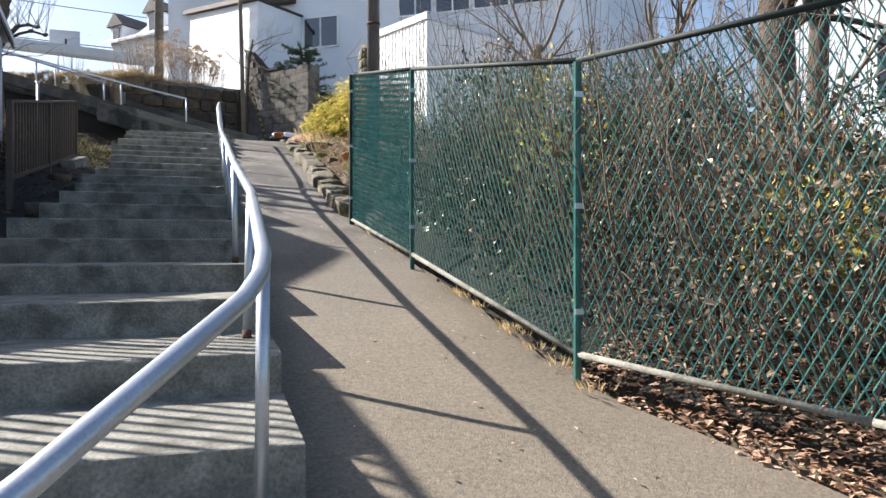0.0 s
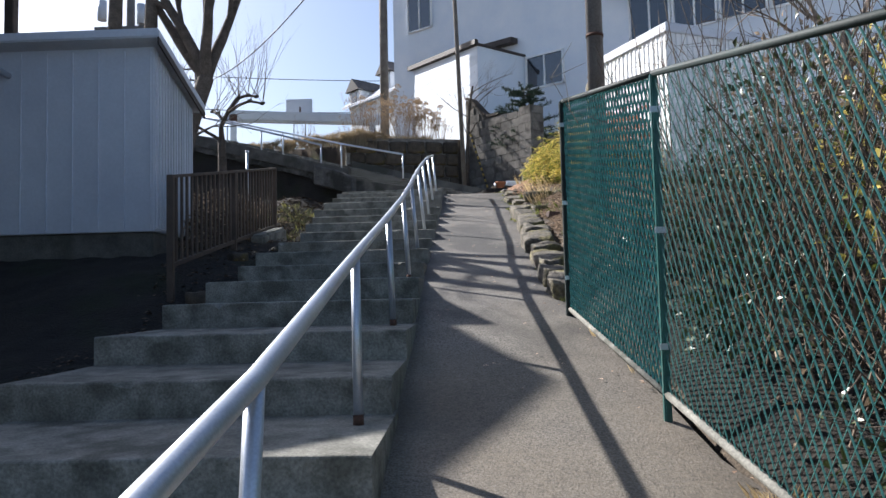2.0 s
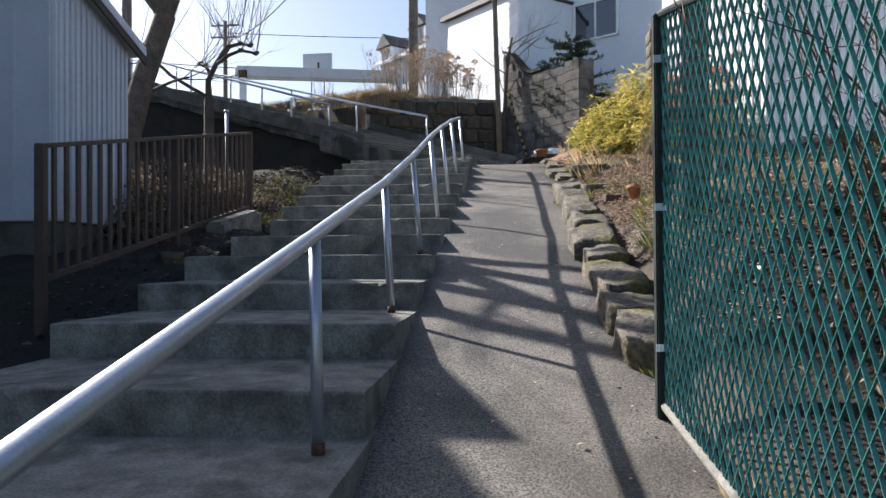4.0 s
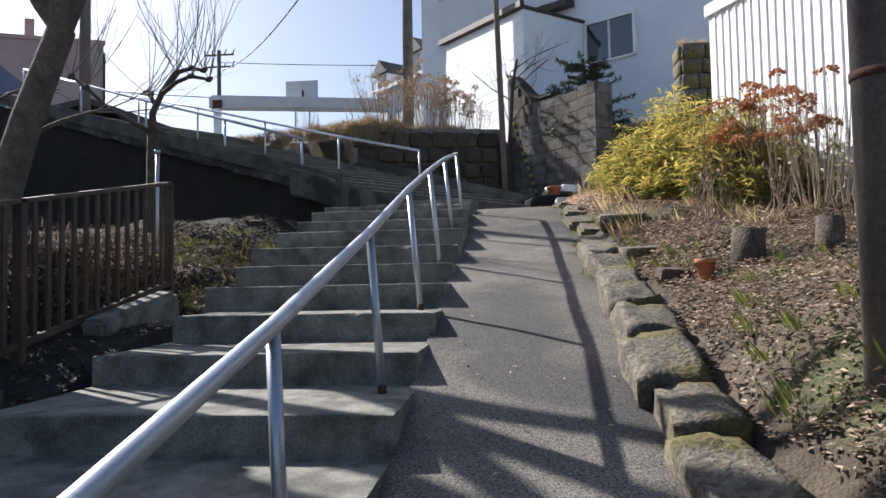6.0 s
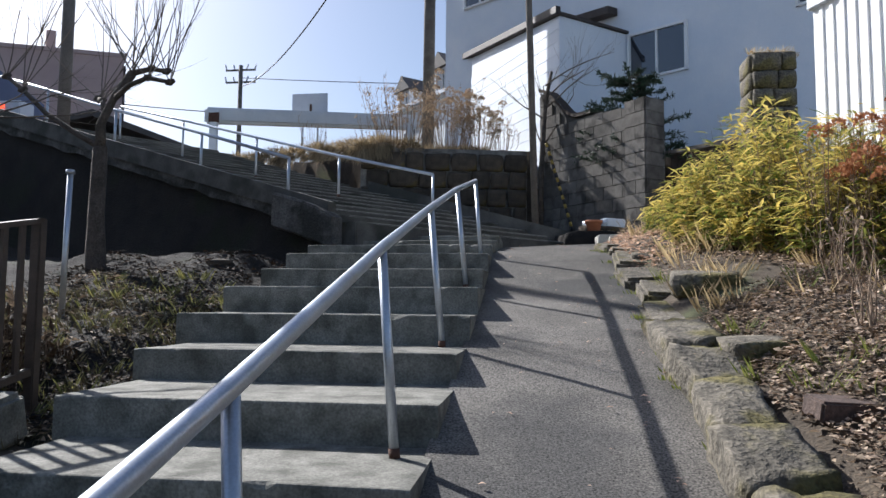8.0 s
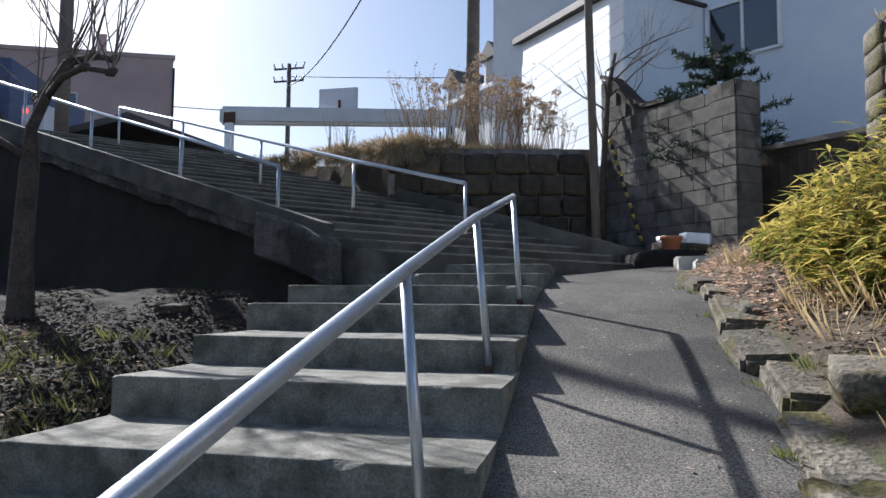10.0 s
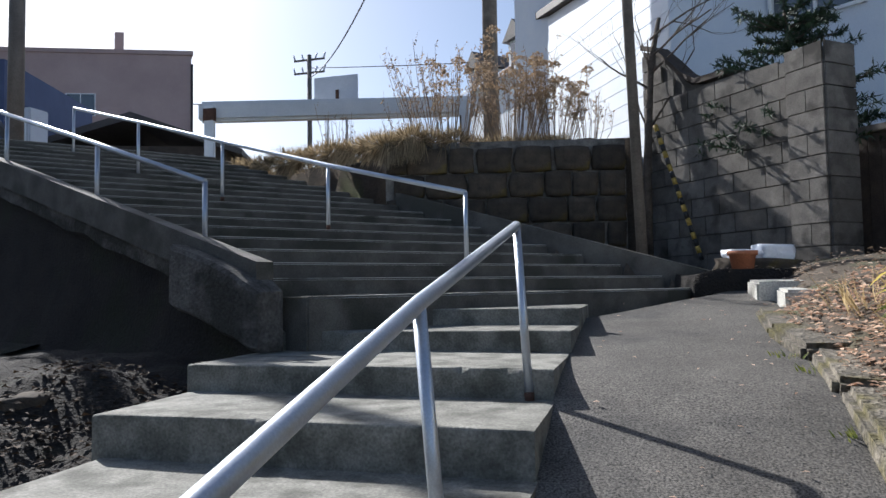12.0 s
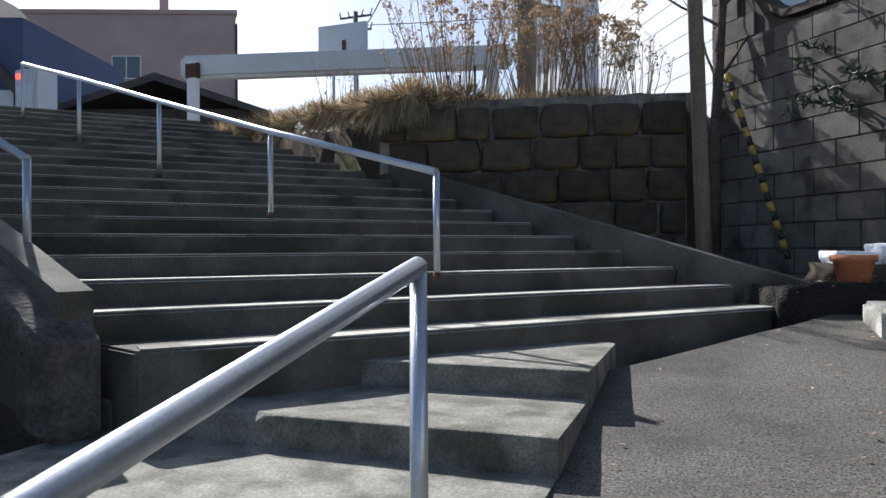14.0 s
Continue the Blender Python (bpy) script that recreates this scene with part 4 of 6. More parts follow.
# ---- shed, railing and bank left of the steps ----
def grey_shed():
    root = thing("garden_shed", (-3.7, 10.2, 2.4), "grey panelled garden shed on a concrete plinth", "shed")
    g = Geo()
    g.prism([(-5.6, 10.22), (-3.02, 10.22), (-3.02, 11.38), (-5.6, 11.38)], 2.52, [4.72, 4.72, 4.28, 4.28])
    under(g.make("wall", GREY_SHEET, bevel=0.01), root)
    for k in range(9):
        g = Geo()
        x = -5.55 + k * 0.31
        g.box(x, 10.204, 2.55, x + 0.012, 10.222, 4.66)
        under(g.make("panel_seam", GREY_SHEET), root)
    for k in range(14):
        g = Geo()
        y = 10.26 + k * 0.08
        g.box(-3.022, y, 2.56, -3.000, y + 0.03, 4.66 - 0.373 * (y - 10.22))
        under(g.make("rib", GREY_SHEET), root)
    g = Geo()
    g.prism([(-5.8, 10.05), (-2.90, 10.05), (-2.90, 11.52), (-5.8, 11.52)], [4.76, 4.76, 4.24, 4.24], [4.87, 4.87, 4.35, 4.35])
    under(g.make("roof", GREY_SHEET, bevel=0.012), root)
    g = Geo()
    g.prism([(-2.915, 10.06), (-2.895, 10.06), (-2.895, 11.51), (-2.915, 11.51)], [4.68, 4.68, 4.16, 4.16], [4.76, 4.76, 4.24, 4.24])
    under(g.make("fascia", DARK_TRIM), root)
    g = Geo()
    g.box(-5.62, 10.26, 1.3, -3.06, 11.36, 2.518)
    under(g.make("plinth", OLD_CONCRETE, bevel=0.015), root)
    # drawn towards the steps as one piece
    m = Matrix.Translation((0.47, 2.2, 1.72)) @ Matrix.Scale(0.94, 4) @ Matrix.Translation((-0.47, -2.2, -1.72))
    for ob in root.children:
        ob.data.transform(m)
    root.location = m @ root.location
    for ob in root.children:
        ob.matrix_parent_inverse = Matrix.Translation(root.location).inverted()


grey_shed()


def timber_lean_to():
    root = thing("timber_lean_to", (-5.0, 9.3, 2.2), "dark timber slatted lean-to beside the shed", "lean-to")
    for k in range(8):
        g = Geo()
        y = 7.95 + k * 0.26
        g.box(-4.775, y, 1.6, -4.74, y + 0.10, 3.75)
        under(g.make("slat", WOOD_DARK, bevel=0.006), root)
    g = Geo()
    g.box(-4.75, 10.08, 1.4, -4.64, 10.19, 5.4)
    under(g.make("post", WOOD_DARK, bevel=0.008), root)
    g = Geo()
    g.tube([(-4.9, 8.5, 4.62), (-4.45, 9.75, 4.25)], 0.035, 10)
    under(g.make("gutter_pipe", GREY_SHEET), root)


timber_lean_to()


def timber_house():
    root = thing("timber_house", (-7.0, 6.0, 1.0), "dark weathered timber house beside the steps, unseen part shaped to cast shade", "house")
    # mostly unseen; height set by the shade edge on the lower treads
    g = Geo()
    g.prism([(-11.0, 2.2), (-4.85, 2.2), (-4.85, 5.84), (-11.0, 5.84)], -0.5, 4.0)
    under(g.make("wall", WOOD_DARK), root)
    # unseen gable, its slopes set to cast shade on the steps and ramp
    g = Geo()
    g.prism([(-11.0, 5.98), (-4.78, 5.98), (-4.78, 10.0), (-11.0, 10.0)], 0.0, [4.15, 4.15, 6.25, 6.25])
    under(g.make("gable_wall", WOOD_DARK), root)
    g = Geo()
    g.prism([(-11.2, 5.9), (-4.62, 5.9), (-4.62, 10.05), (-11.2, 10.05)], [4.13, 4.13, 6.30, 6.30], [4.25, 4.25, 6.42, 6.42])
    under(g.make("gable_roof", ROOF), root)
    # unseen far slope, added to widen the shadow on the ramp
    g = Geo()
    g.prism([(-11.2, 10.055), (-4.62, 10.055), (-4.62, 11.15), (-11.2, 11.15)], [6.30, 6.30, 5.90, 5.90], [6.42, 6.42, 6.02, 6.02])
    under(g.make("gable_roof", ROOF), root)
    for k in range(15):
        g = Geo()
        y = 2.25 + k * 0.238
        g.box(-4.848, y, 0.4, -4.825, y + 0.215, 3.97)
        under(g.make("board", WOOD_DARK), root)
    g = Geo()
    g.prism([(-11.3, 1.9), (-4.6, 1.9), (-4.6, 5.84), (-11.3, 5.84)], [5.45, 4.01, 4.01, 5.45], [5.57, 4.13, 4.13, 5.57])
    under(g.make("roof", ROOF), root)


timber_house()


def bar_railing(a, b, n, tall=0.84):
    root = thing("bar_railing", (a.x, a.y, 2.0), "brown painted metal bar railing above the bank", "railing")

    def at(t, drop=0.0):
        p = a.lerp(b, t)
        return Vector((p.x, p.y, p.z - drop))

    g = Geo()
    g.prism([(a.x - 0.03, a.y), (a.x + 0.03, a.y), (b.x + 0.03, b.y), (b.x - 0.03, b.y)], [a.z - 0.03, a.z - 0.03, b.z - 0.03, b.z - 0.03], [a.z, a.z, b.z, b.z])
    under(g.make("top_rail", BROWN_PAINT, bevel=0.006), root)
    g = Geo()
    g.prism([(a.x - 0.02, a.y), (a.x + 0.02, a.y), (b.x + 0.02, b.y), (b.x - 0.02, b.y)], [a.z - tall - 0.03, a.z - tall - 0.03, b.z - tall - 0.03, b.z - tall - 0.03], [a.z - tall + 0.01, a.z - tall + 0.01, b.z - tall + 0.01, b.z - tall + 0.01])
    under(g.make("bottom_rail", BROWN_PAINT), root)
    for i in range(n + 1):
        p = at(i / n)
        g = Geo()
        if i % 14 == 0 or i == n:
            g.box(p.x - 0.03, p.y - 0.03, p.z - tall - 0.41, p.x + 0.03, p.y + 0.03, p.z - 0.001)
            under(g.make("post", BROWN_PAINT, bevel=0.006), root)
        else:
            g.box(p.x - 0.009, p.y - 0.018, p.z - tall, p.x + 0.009, p.y + 0.018, p.z - 0.02)
            under(g.make("bar", BROWN_PAINT), root)


bar_railing(Vector((-2.17, 8.65, 2.89)), Vector((-2.17, 12.25, 3.60)), 28)
# unseen second railing, stretched tall to throw bar shadows on the lower treads
bar_railing(Vector((-2.17, 3.0, 2.92)), Vector((-2.17, 5.35, 3.08)), 19, 1.45)


def railing_growth():
    """Dead stems and leaves crowding behind the bar railing; the sunlit tops are painted with a paler leaf."""
    rng = random.Random(57)
    dark, pale, stems = Geo(), Geo(), Geo()
    for _ in range(5200):
        x, y = rng.uniform(-3.3, -2.3), rng.uniform(10.3, 12.9)
        low = max(ground_z(x, y), bank_z(x, y) if y > 11.3 else -9)
        tall = (0.55 + 0.22 * noise.noise(Vector((x * 1.7, y * 1.7, 3)))) * smooth(10.2, 10.8, y) * smooth(13.0, 12.3, y)
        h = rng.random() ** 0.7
        # sunlit tops and shaded depths are two leaf colours, split by height
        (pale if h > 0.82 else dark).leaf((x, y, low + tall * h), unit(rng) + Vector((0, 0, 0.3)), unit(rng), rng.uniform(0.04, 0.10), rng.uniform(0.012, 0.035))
        if rng.random() < 0.12:
            p = Vector((x, y, low))
            stems.tube([p, p + Vector((rng.uniform(-0.1, 0.1), rng.uniform(-0.1, 0.1), tall * rng.uniform(0.8, 1.25)))], [0.004, 0.0015], 3, caps=False)
    tagged(dark.make("dry_growth", LEAF_SHADED), "dead growth crowded behind the bar railing, darkened for shade", "undergrowth", kind="stuff")
    tagged(pale.make("dry_growth", LEAF_MID), "dry leaf tops behind the bar railing, coloured pale as sunlit", "undergrowth", kind="stuff")
    tagged(stems.make("dry_growth", BRUSH), "thin dead stems behind the bar railing", "undergrowth", kind="stuff")


railing_growth()


def bank_details():
    g = Geo()
    g.box(-0.09, -0.48, -0.25, 0.09, 0.48, 0.0, pose(-2.02, 11.42, 2.60, 11, 0, -3))
    tagged(g.make("kerb_stone", CONCRETE, bevel=0.03), "long pale kerb stone beside the steps", "kerb stone")
    rng = random.Random(8)
    for x, y, s in ((-2.75, 15.75, 0.5), (-1.95, 9.9, 0.4), (-1.9, 8.7, 0.45), (-1.95, 7.4, 0.5), (-2.3, 6.3, 0.6), (-2.0, 5.2, 0.5)):
        ob = new("bank_stone", stone_mesh("bank_stone", s * 0.45, s * 0.55, s * 0.3, WALL_STONE, rng, 0.15))
        ob.location, ob.rotation_euler = (x, y, (bank_z(x, y) - 0.05 if y > 11.5 else ground_z(x, y) + 0.03)), (0, 0, rng.uniform(0, 3))
        tagged(ob, "dark rough stone half buried in the bank", "stone", "stones in the bank")
    g = Geo()
    g.tube([(-2.98, 13.6, 3.0), (-3.0, 13.65, 4.13)], 0.022, 10)
    g.tube([(-3.0, 13.65, 4.13), (-3.0, 13.65, 4.16)], 0.034, 10)
    tagged(g.make("marker_post", GALVANISED), "short grey steel pipe post on the bank", "post")


bank_details()


def pollard_tree():
    rng = random.Random(12)
    x0, y0 = -4.05, 15.6
    z = bank_z(x0, y0)
    root = thing("pollarded_tree", (x0, y0, z), "small bare pollarded tree with thin upright shoots", "tree")
    g = Geo()
    fork, knot = Vector((-4.14, 15.72, 4.82)), Vector((-3.82, 15.75, 5.66))
    g.tube([(x0, y0, z - 0.15), (x0 - 0.05, y0 + 0.04, z + 0.6), fork], [0.12, 0.085, 0.078], 9, caps=False)
    g.tube([fork, (-4.16, 15.74, 5.1), (-4.02, 15.75, 5.40), knot], [0.062, 0.048, 0.042, 0.05], 8)
    heads = [knot]
    for start, mids in ((fork, ((-4.45, 15.7, 5.0), (-4.8, 15.7, 5.22), (-5.1, 15.7, 5.5), (-5.35, 15.75, 5.68))),
                        ((-4.02, 15.75, 5.38), ((-3.75, 15.6, 5.48), (-3.55, 15.6, 5.55), (-3.3, 15.62, 5.50))),
                        (knot, ((-3.66, 15.85, 5.74), (-3.5, 15.9, 5.72))),
                        ((-4.10, 15.72, 5.2), ((-4.3, 15.95, 5.42), (-4.45, 16.1, 5.5)))):
        pts = [Vector(start)] + [Vector(q) for q in mids]
        g.tube(pts, [0.034 - 0.016 * k / len(pts) for k in range(len(pts))], 7)
        heads += pts[-2:]
    for q in heads:
        g.tube([q - Vector((0.05, 0, 0.01)), q, q + Vector((0.05, 0, 0.02))], [0.02, 0.042, 0.02], 8)
    under(g.make("trunk", BARK), root)
    g = Geo()
    for k, q in enumerate(heads):
        for _ in range(9 if k == 0 else 4):
            way = Vector((rng.uniform(-1.1, 1.1), rng.uniform(-0.6, 0.6), 1))
            grow(g, rng, q, way, rng.uniform(0.7, 1.3), 0.007, 2, 0.5, 0.3, (1, 2), 4, 0.10, 0.6)
    under(g.make("crown", TWIG), root)["kind"] = "stuff"


pollard_tree()


def big_tree():
    rng = random.Random(17)
    base = Vector((-3.55, 11.9, ground_z(-3.55, 11.9) - 0.1))
    root = thing("large_tree", base, "large bare tree with a thick leaning trunk", "tree")
    g = Geo()
    top = base + Vector((0.35, 0.45, 2.6))
    g.tube([base, base + Vector((0.02, 0.1, 0.9)), base + Vector((0.15, 0.3, 1.8)), top], [0.19, 0.14, 0.125, 0.115], 12, caps=False)
    under(g.make("trunk", BARK), root)
    for ox, oy, hh in ((-0.55, 0.15, 4.2), (-0.95, -0.1, 4.6)):
        g = Geo()
        q = base + Vector((ox, oy, 0))
        tip = q + Vector((0.12, 0.25, hh))
        g.tube([q, q.lerp(tip, 0.5) + Vector((0.05, 0, 0)), tip], [0.13, 0.11, 0.085], 10, caps=False)
        under(g.make("trunk", BARK), root)
        g = Geo()
        for d in ((0.5, 0.2, 1), (-0.5, 0.1, 1), (0.0, -0.3, 1)):
            grow(g, rng, tip, d, 1.6, 0.06, 3, 0.6, 0.16, (2, 3), 6, 0.12, 0.66)
        under(g.make("crown", BARK), root)["kind"] = "stuff"
    g = Geo()
    for d, ln in (((0.35, 0.3, 1), 1.7), ((-0.4, 0.1, 1), 1.9), ((-1, 0.2, 0.9), 1.7), ((0.1, -0.2, 1), 1.8)):
        grow(g, rng, top, d, ln, 0.095, 4, 0.6, 0.16, (2, 3), 7, 0.12, 0.66)
    grow(g, rng, base + Vector((0.1, 0.25, 1.6)), (0.25, 1.0, 0.5), 1.2, 0.025, 3, 0.6, 0.05, (2, 3), 6, 0.16, 0.62)
    grow(g, rng, base + Vector((-0.5, 0.4, 1.9)), (-0.2, 1.0, 0.3), 1.2, 0.022, 3, 0.6, 0.0, (2, 3), 6, 0.16, 0.62)
    under(g.make("crown", BARK), root)["kind"] = "stuff"


big_tree()


# ---- trees and shrubs behind the fence ----
def fence_trees():
    for k, (x, y, r, h) in enumerate(((5.1, 5.3, 0.17, 2.6), (4.15, 5.6, 0.06, 1.6), (5.6, 4.2, 0.07, 1.9), (6.6, 6.5, 0.12, 2.4), (3.9, 8.2, 0.05, 1.5), (4.4, 2.6, 0.05, 1.8), (3.62, 3.6, 0.035, 1.5), (3.3, 4.6, 0.02, 1.2))):
        rng = random.Random(90 + k)
        z = ground_z(x, y) - 0.1
        root = thing("bare_tree", (x, y, z), "bare winter tree behind the fence" if r > 0.1 else "thin bare sapling behind the fence", "tree", "trees behind the fence")
        g = Geo()
        top = Vector((x + rng.uniform(-0.2, 0.2), y + 0.1, z + h))
        g.tube([(x, y, z), Vector((x, y, z)).lerp(top, 0.5) + unit(rng) * 0.06, top], [r * 1.2, r, r * 0.85], 9, caps=False)
        under(g.make("trunk", BARK if r > 0.055 else POLE_WOOD), root)
        g = Geo()
        for _ in range(5 if r > 0.1 else 4):
            way = unit(rng)
            way.z = abs(way.z) * 0.6 + 0.45
            grow(g, rng, top.lerp(Vector((x, y, z)), rng.uniform(0, 0.35)), way, h * rng.uniform(0.45, 0.7), r * 0.5, 3, 0.7, 0.08, (2, 4), 6, 0.16, 0.62)
        under(g.make("crown", BARK if r > 0.1 else TWIG), root)["kind"] = "stuff"


fence_trees()


def thicket_line(y):
    return 1.45 + max(0, 5.4 - y) * 0.12 + max(0, 3.2 - y) * 0.42


def ivy_bank():
    """Evergreen and dead undergrowth on the slope behind the fence."""
    rng = random.Random(101)
    rows, cols, vs = 50, 40, []
    for j in range(rows + 1):
        y = 0.1 + 8.9 * j / rows
        for i in range(cols + 1):
            x = thicket_line(y) + 0.16 + 6.5 * (i / cols) ** 1.5 + 1.0 * smooth(7.6, 9.0, y)
            vs.append((x, y, ground_z(x, y) + 0.03 + 0.05 * noise.noise(Vector((x * 4, y * 4, 2)))))
    # near-black sheet stands in for the shade under the thicket
    g = Geo()
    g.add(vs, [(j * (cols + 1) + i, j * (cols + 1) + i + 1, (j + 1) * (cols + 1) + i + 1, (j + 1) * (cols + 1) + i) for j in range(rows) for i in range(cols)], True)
    tagged(g.make("ground_thicket", SHADED_EARTH), "damp leaf mould under the thicket, near-black with painted shade", "ground", kind="structure")
    # evergreen shrubs: clumps of leaves on a shell, so that they shade their own depths
    clumps = []
    while len(clumps) < 46:
        x, y = rng.uniform(1.9, 6.2), rng.uniform(1.6, 8.6)
        if x < thicket_line(y) + 0.45 or (y > 7.6 and x < 2.7):
            continue
        clumps.append((x, y, rng.uniform(0.28, 0.62), rng.random()))
    kinds = (("ivy_undergrowth", IVY, "dark glossy ivy undergrowth behind the fence"), ("dry_undergrowth", LEAF_MID, "dead brown undergrowth behind the fence"), ("yellow_undergrowth", BAMBOO, "yellow-green undergrowth behind the fence"))
    geos = [Geo(), Geo(), Geo()]
    for x, y, r, pick in clumps:
        kind = 0 if pick < 0.52 else 1 if pick < 0.82 else 2
        c = Vector((x, y, ground_z(x, y) + r * 0.8 + rng.uniform(0, 0.5)))
        for _ in range(int(900 * r)):
            d = unit(rng)
            p = c + Vector((d.x * r, d.y * r, d.z * r * 1.15)) * (0.55 + 0.5 * rng.random()) * (1 + 0.5 * noise.noise(d * 2.2 + c))
            geos[kind if rng.random() < 0.86 else 0].leaf(p, d + unit(rng) * 0.8, unit(rng), rng.uniform(0.04, 0.085), rng.uniform(0.024, 0.045))
    for _ in range(15000):
        x, y = rng.uniform(1.75, 8.5), rng.uniform(0.2, 9.2)
        if x < thicket_line(y) + 0.18 or (y > 7.9 and x < 2.6):
            continue
        h = 0.30 * min(1.0, 0.35 + (x - thicket_line(y)) * 0.9)
        geos[1 if noise.noise(Vector((x * 1.1, y * 1.1, 17.0))) > 0.12 else 0].leaf((x, y, ground_z(x, y) + 0.04 + rng.random() ** 0.6 * h), unit(rng) + Vector((0, 0, -0.2)), unit(rng), rng.uniform(0.04, 0.085), rng.uniform(0.02, 0.05))
    for (name, mat, label), g in zip(kinds, geos):
        tagged(g.make(name, mat), label, "undergrowth", kind="stuff")
    # dense brushwood along the middle of the fence
    g = Geo()
    for _ in range(1500):
        x, y = rng.uniform(1.9, 5.0), rng.uniform(2.2, 8.2)
        if x < thicket_line(y) + 0.3 or (y > 7.3 and x < 2.4):
            continue
        p = Vector((x, y, ground_z(x, y)))
        q = p + (unit(rng) * 0.6 + Vector((0, 0, 0.9))) * rng.uniform(0.5, 1.6)
        m = p.lerp(q, 0.5) + unit(rng) * 0.10
        g.tube([p, m, q], [0.006, 0.0045, 0.002], 4, caps=False)
        for _ in range(3):
            e = m.lerp(q, rng.random())
            g.tube([e, e + (unit(rng) + Vector((0, 0, 0.4))) * rng.uniform(0.12, 0.4)], [0.003, 0.001], 3, caps=False)
    tagged(g.make("brush_stems", BRUSH), "thin dry brushwood stems behind the fence", "brushwood", kind="stuff")


ivy_bank()


# ---- poles and cables ----
def pole(at, r, h, mat, label, arms=0, lean=(0, 0)):
    root = thing("utility_pole", at, label, "utility pole")
    x, y, z = at
    g = Geo()
    g.tube([(x, y, z - 0.4), (x + lean[0] * 0.5, y + lean[1] * 0.5, z + h * 0.5), (x + lean[0], y + lean[1], z + h)], [r, r * 0.92, r * 0.82], 16)
    under(g.make("shaft", mat), root)
    for k in range(arms):
        zz = z + h - 0.35 - 0.8 * k
        g = Geo()
        g.box(x - 1.0, y - 0.05, zz, x + 1.0, y + 0.05, zz + 0.1)
        under(g.make("crossarm", mat), root)
        for d in (-0.95, -0.4, 0.4, 0.95):
            g = Geo()
            g.tube([(x + d, y, zz + 0.1), (x + d + 0.1 * (1 if d > 0 else -1), y, zz + 0.42)], 0.05, 8)
            under(g.make("insulator", GREY_SHEET), root)
    return root


def pole_band(root, at, r, heights):
    for h in heights:
        g = Geo()
        g.tube([(at[0], at[1], at[2] + h), (at[0], at[1], at[2] + h + 0.03)], r, 16)
        under(g.make("band", RUST), root)


p1 = (1.90, 9.05, 2.30)
pole_band(pole(p1, 0.085, 8.0, POLE_STEEL, "brown-grey steel utility pole in the garden bed"), p1, 0.088, (1.05, 1.9))
pole((0.62, 20.25, 4.45), 0.058, 8.5, POLE_WOOD, "slender weathered wooden pole beside the block wall", lean=(-0.25, 0))
pole((-1.98, 25.3, 6.4), 0.15, 9.0, POLE_WOOD, "dark wooden utility pole on the terrace", lean=(0.05, 0))
pole((-18.2, 51.0, 8.0), 0.16, 10.4, POLE_WOOD, "distant utility pole with crossarms", 2)
tp = pole((-8.56, 21.12, 6.2), 0.12, 7.0, POLE_STEEL, "thick dark utility pole with transformer boxes", 1)
for dx, dz in ((0.36, 9.35), (-0.75, 9.5)):
    g = Geo()
    g.tube([(-8.56 + dx, 21.0, dz), (-8.56 + dx, 21.0, dz + 0.55)], 0.12, 12)
    under(g.make("transformer", GREY_SHEET), tp)
g = Geo()
g.box(-9.5, 20.95, 9.22, -8.1, 21.05, 9.30)
under(g.make("bracket_arm", POLE_STEEL), tp)


def cable(a, b, sag, r, label):
    a, b = Vector(a), Vector(b)
    g = Geo()
    g.tube([a.lerp(b, t / 16) - Vector((0, 0, sag * 4 * (t / 16) * (1 - t / 16))) for t in range(17)], r, 5)
    tagged(g.make("overhead_cable", BLACK), label, "cable")


cable((-1.95, 25.3, 15.2), (-18.2, 51.0, 17.0), 1.4, 0.03, "black overhead cable between utility poles")
cable((-40, 47.0, 17.5), (-1.98, 53.0, 15.0), 1.0, 0.03, "thin overhead cable across the sky")
cable((-18.2, 51.0, 17.6), (30, 56.0, 19.0), 1.0, 0.025, "thin overhead cable across the sky")


def striped_guard():
    """Yellow and black sleeve on a stay rod."""
    a, b = Vector((1.24, 20.75, 4.40)), Vector((0.80, 20.85, 5.95))
    root = thing("stay_guard", a, "yellow and black striped guard on a stay", "stay guard")
    n = 20
    for i in range(n):
        g = Geo()
        g.tube([a.lerp(b, i / n), a.lerp(b, (i + 1) / n)], 0.026, 8)
        under(g.make("stripe", YELLOW if i % 2 else BLACK), root)


striped_guard()


# ---- stone wall, terrace and its plants ----
W0, W1 = Vector((0.45, 21.98, 0)), Vector((-2.62, 21.30, 0))
WALL_DIR = (W1 - W0).normalized()
WALL_IN = Vector((WALL_DIR.y, -WALL_DIR.x, 0))


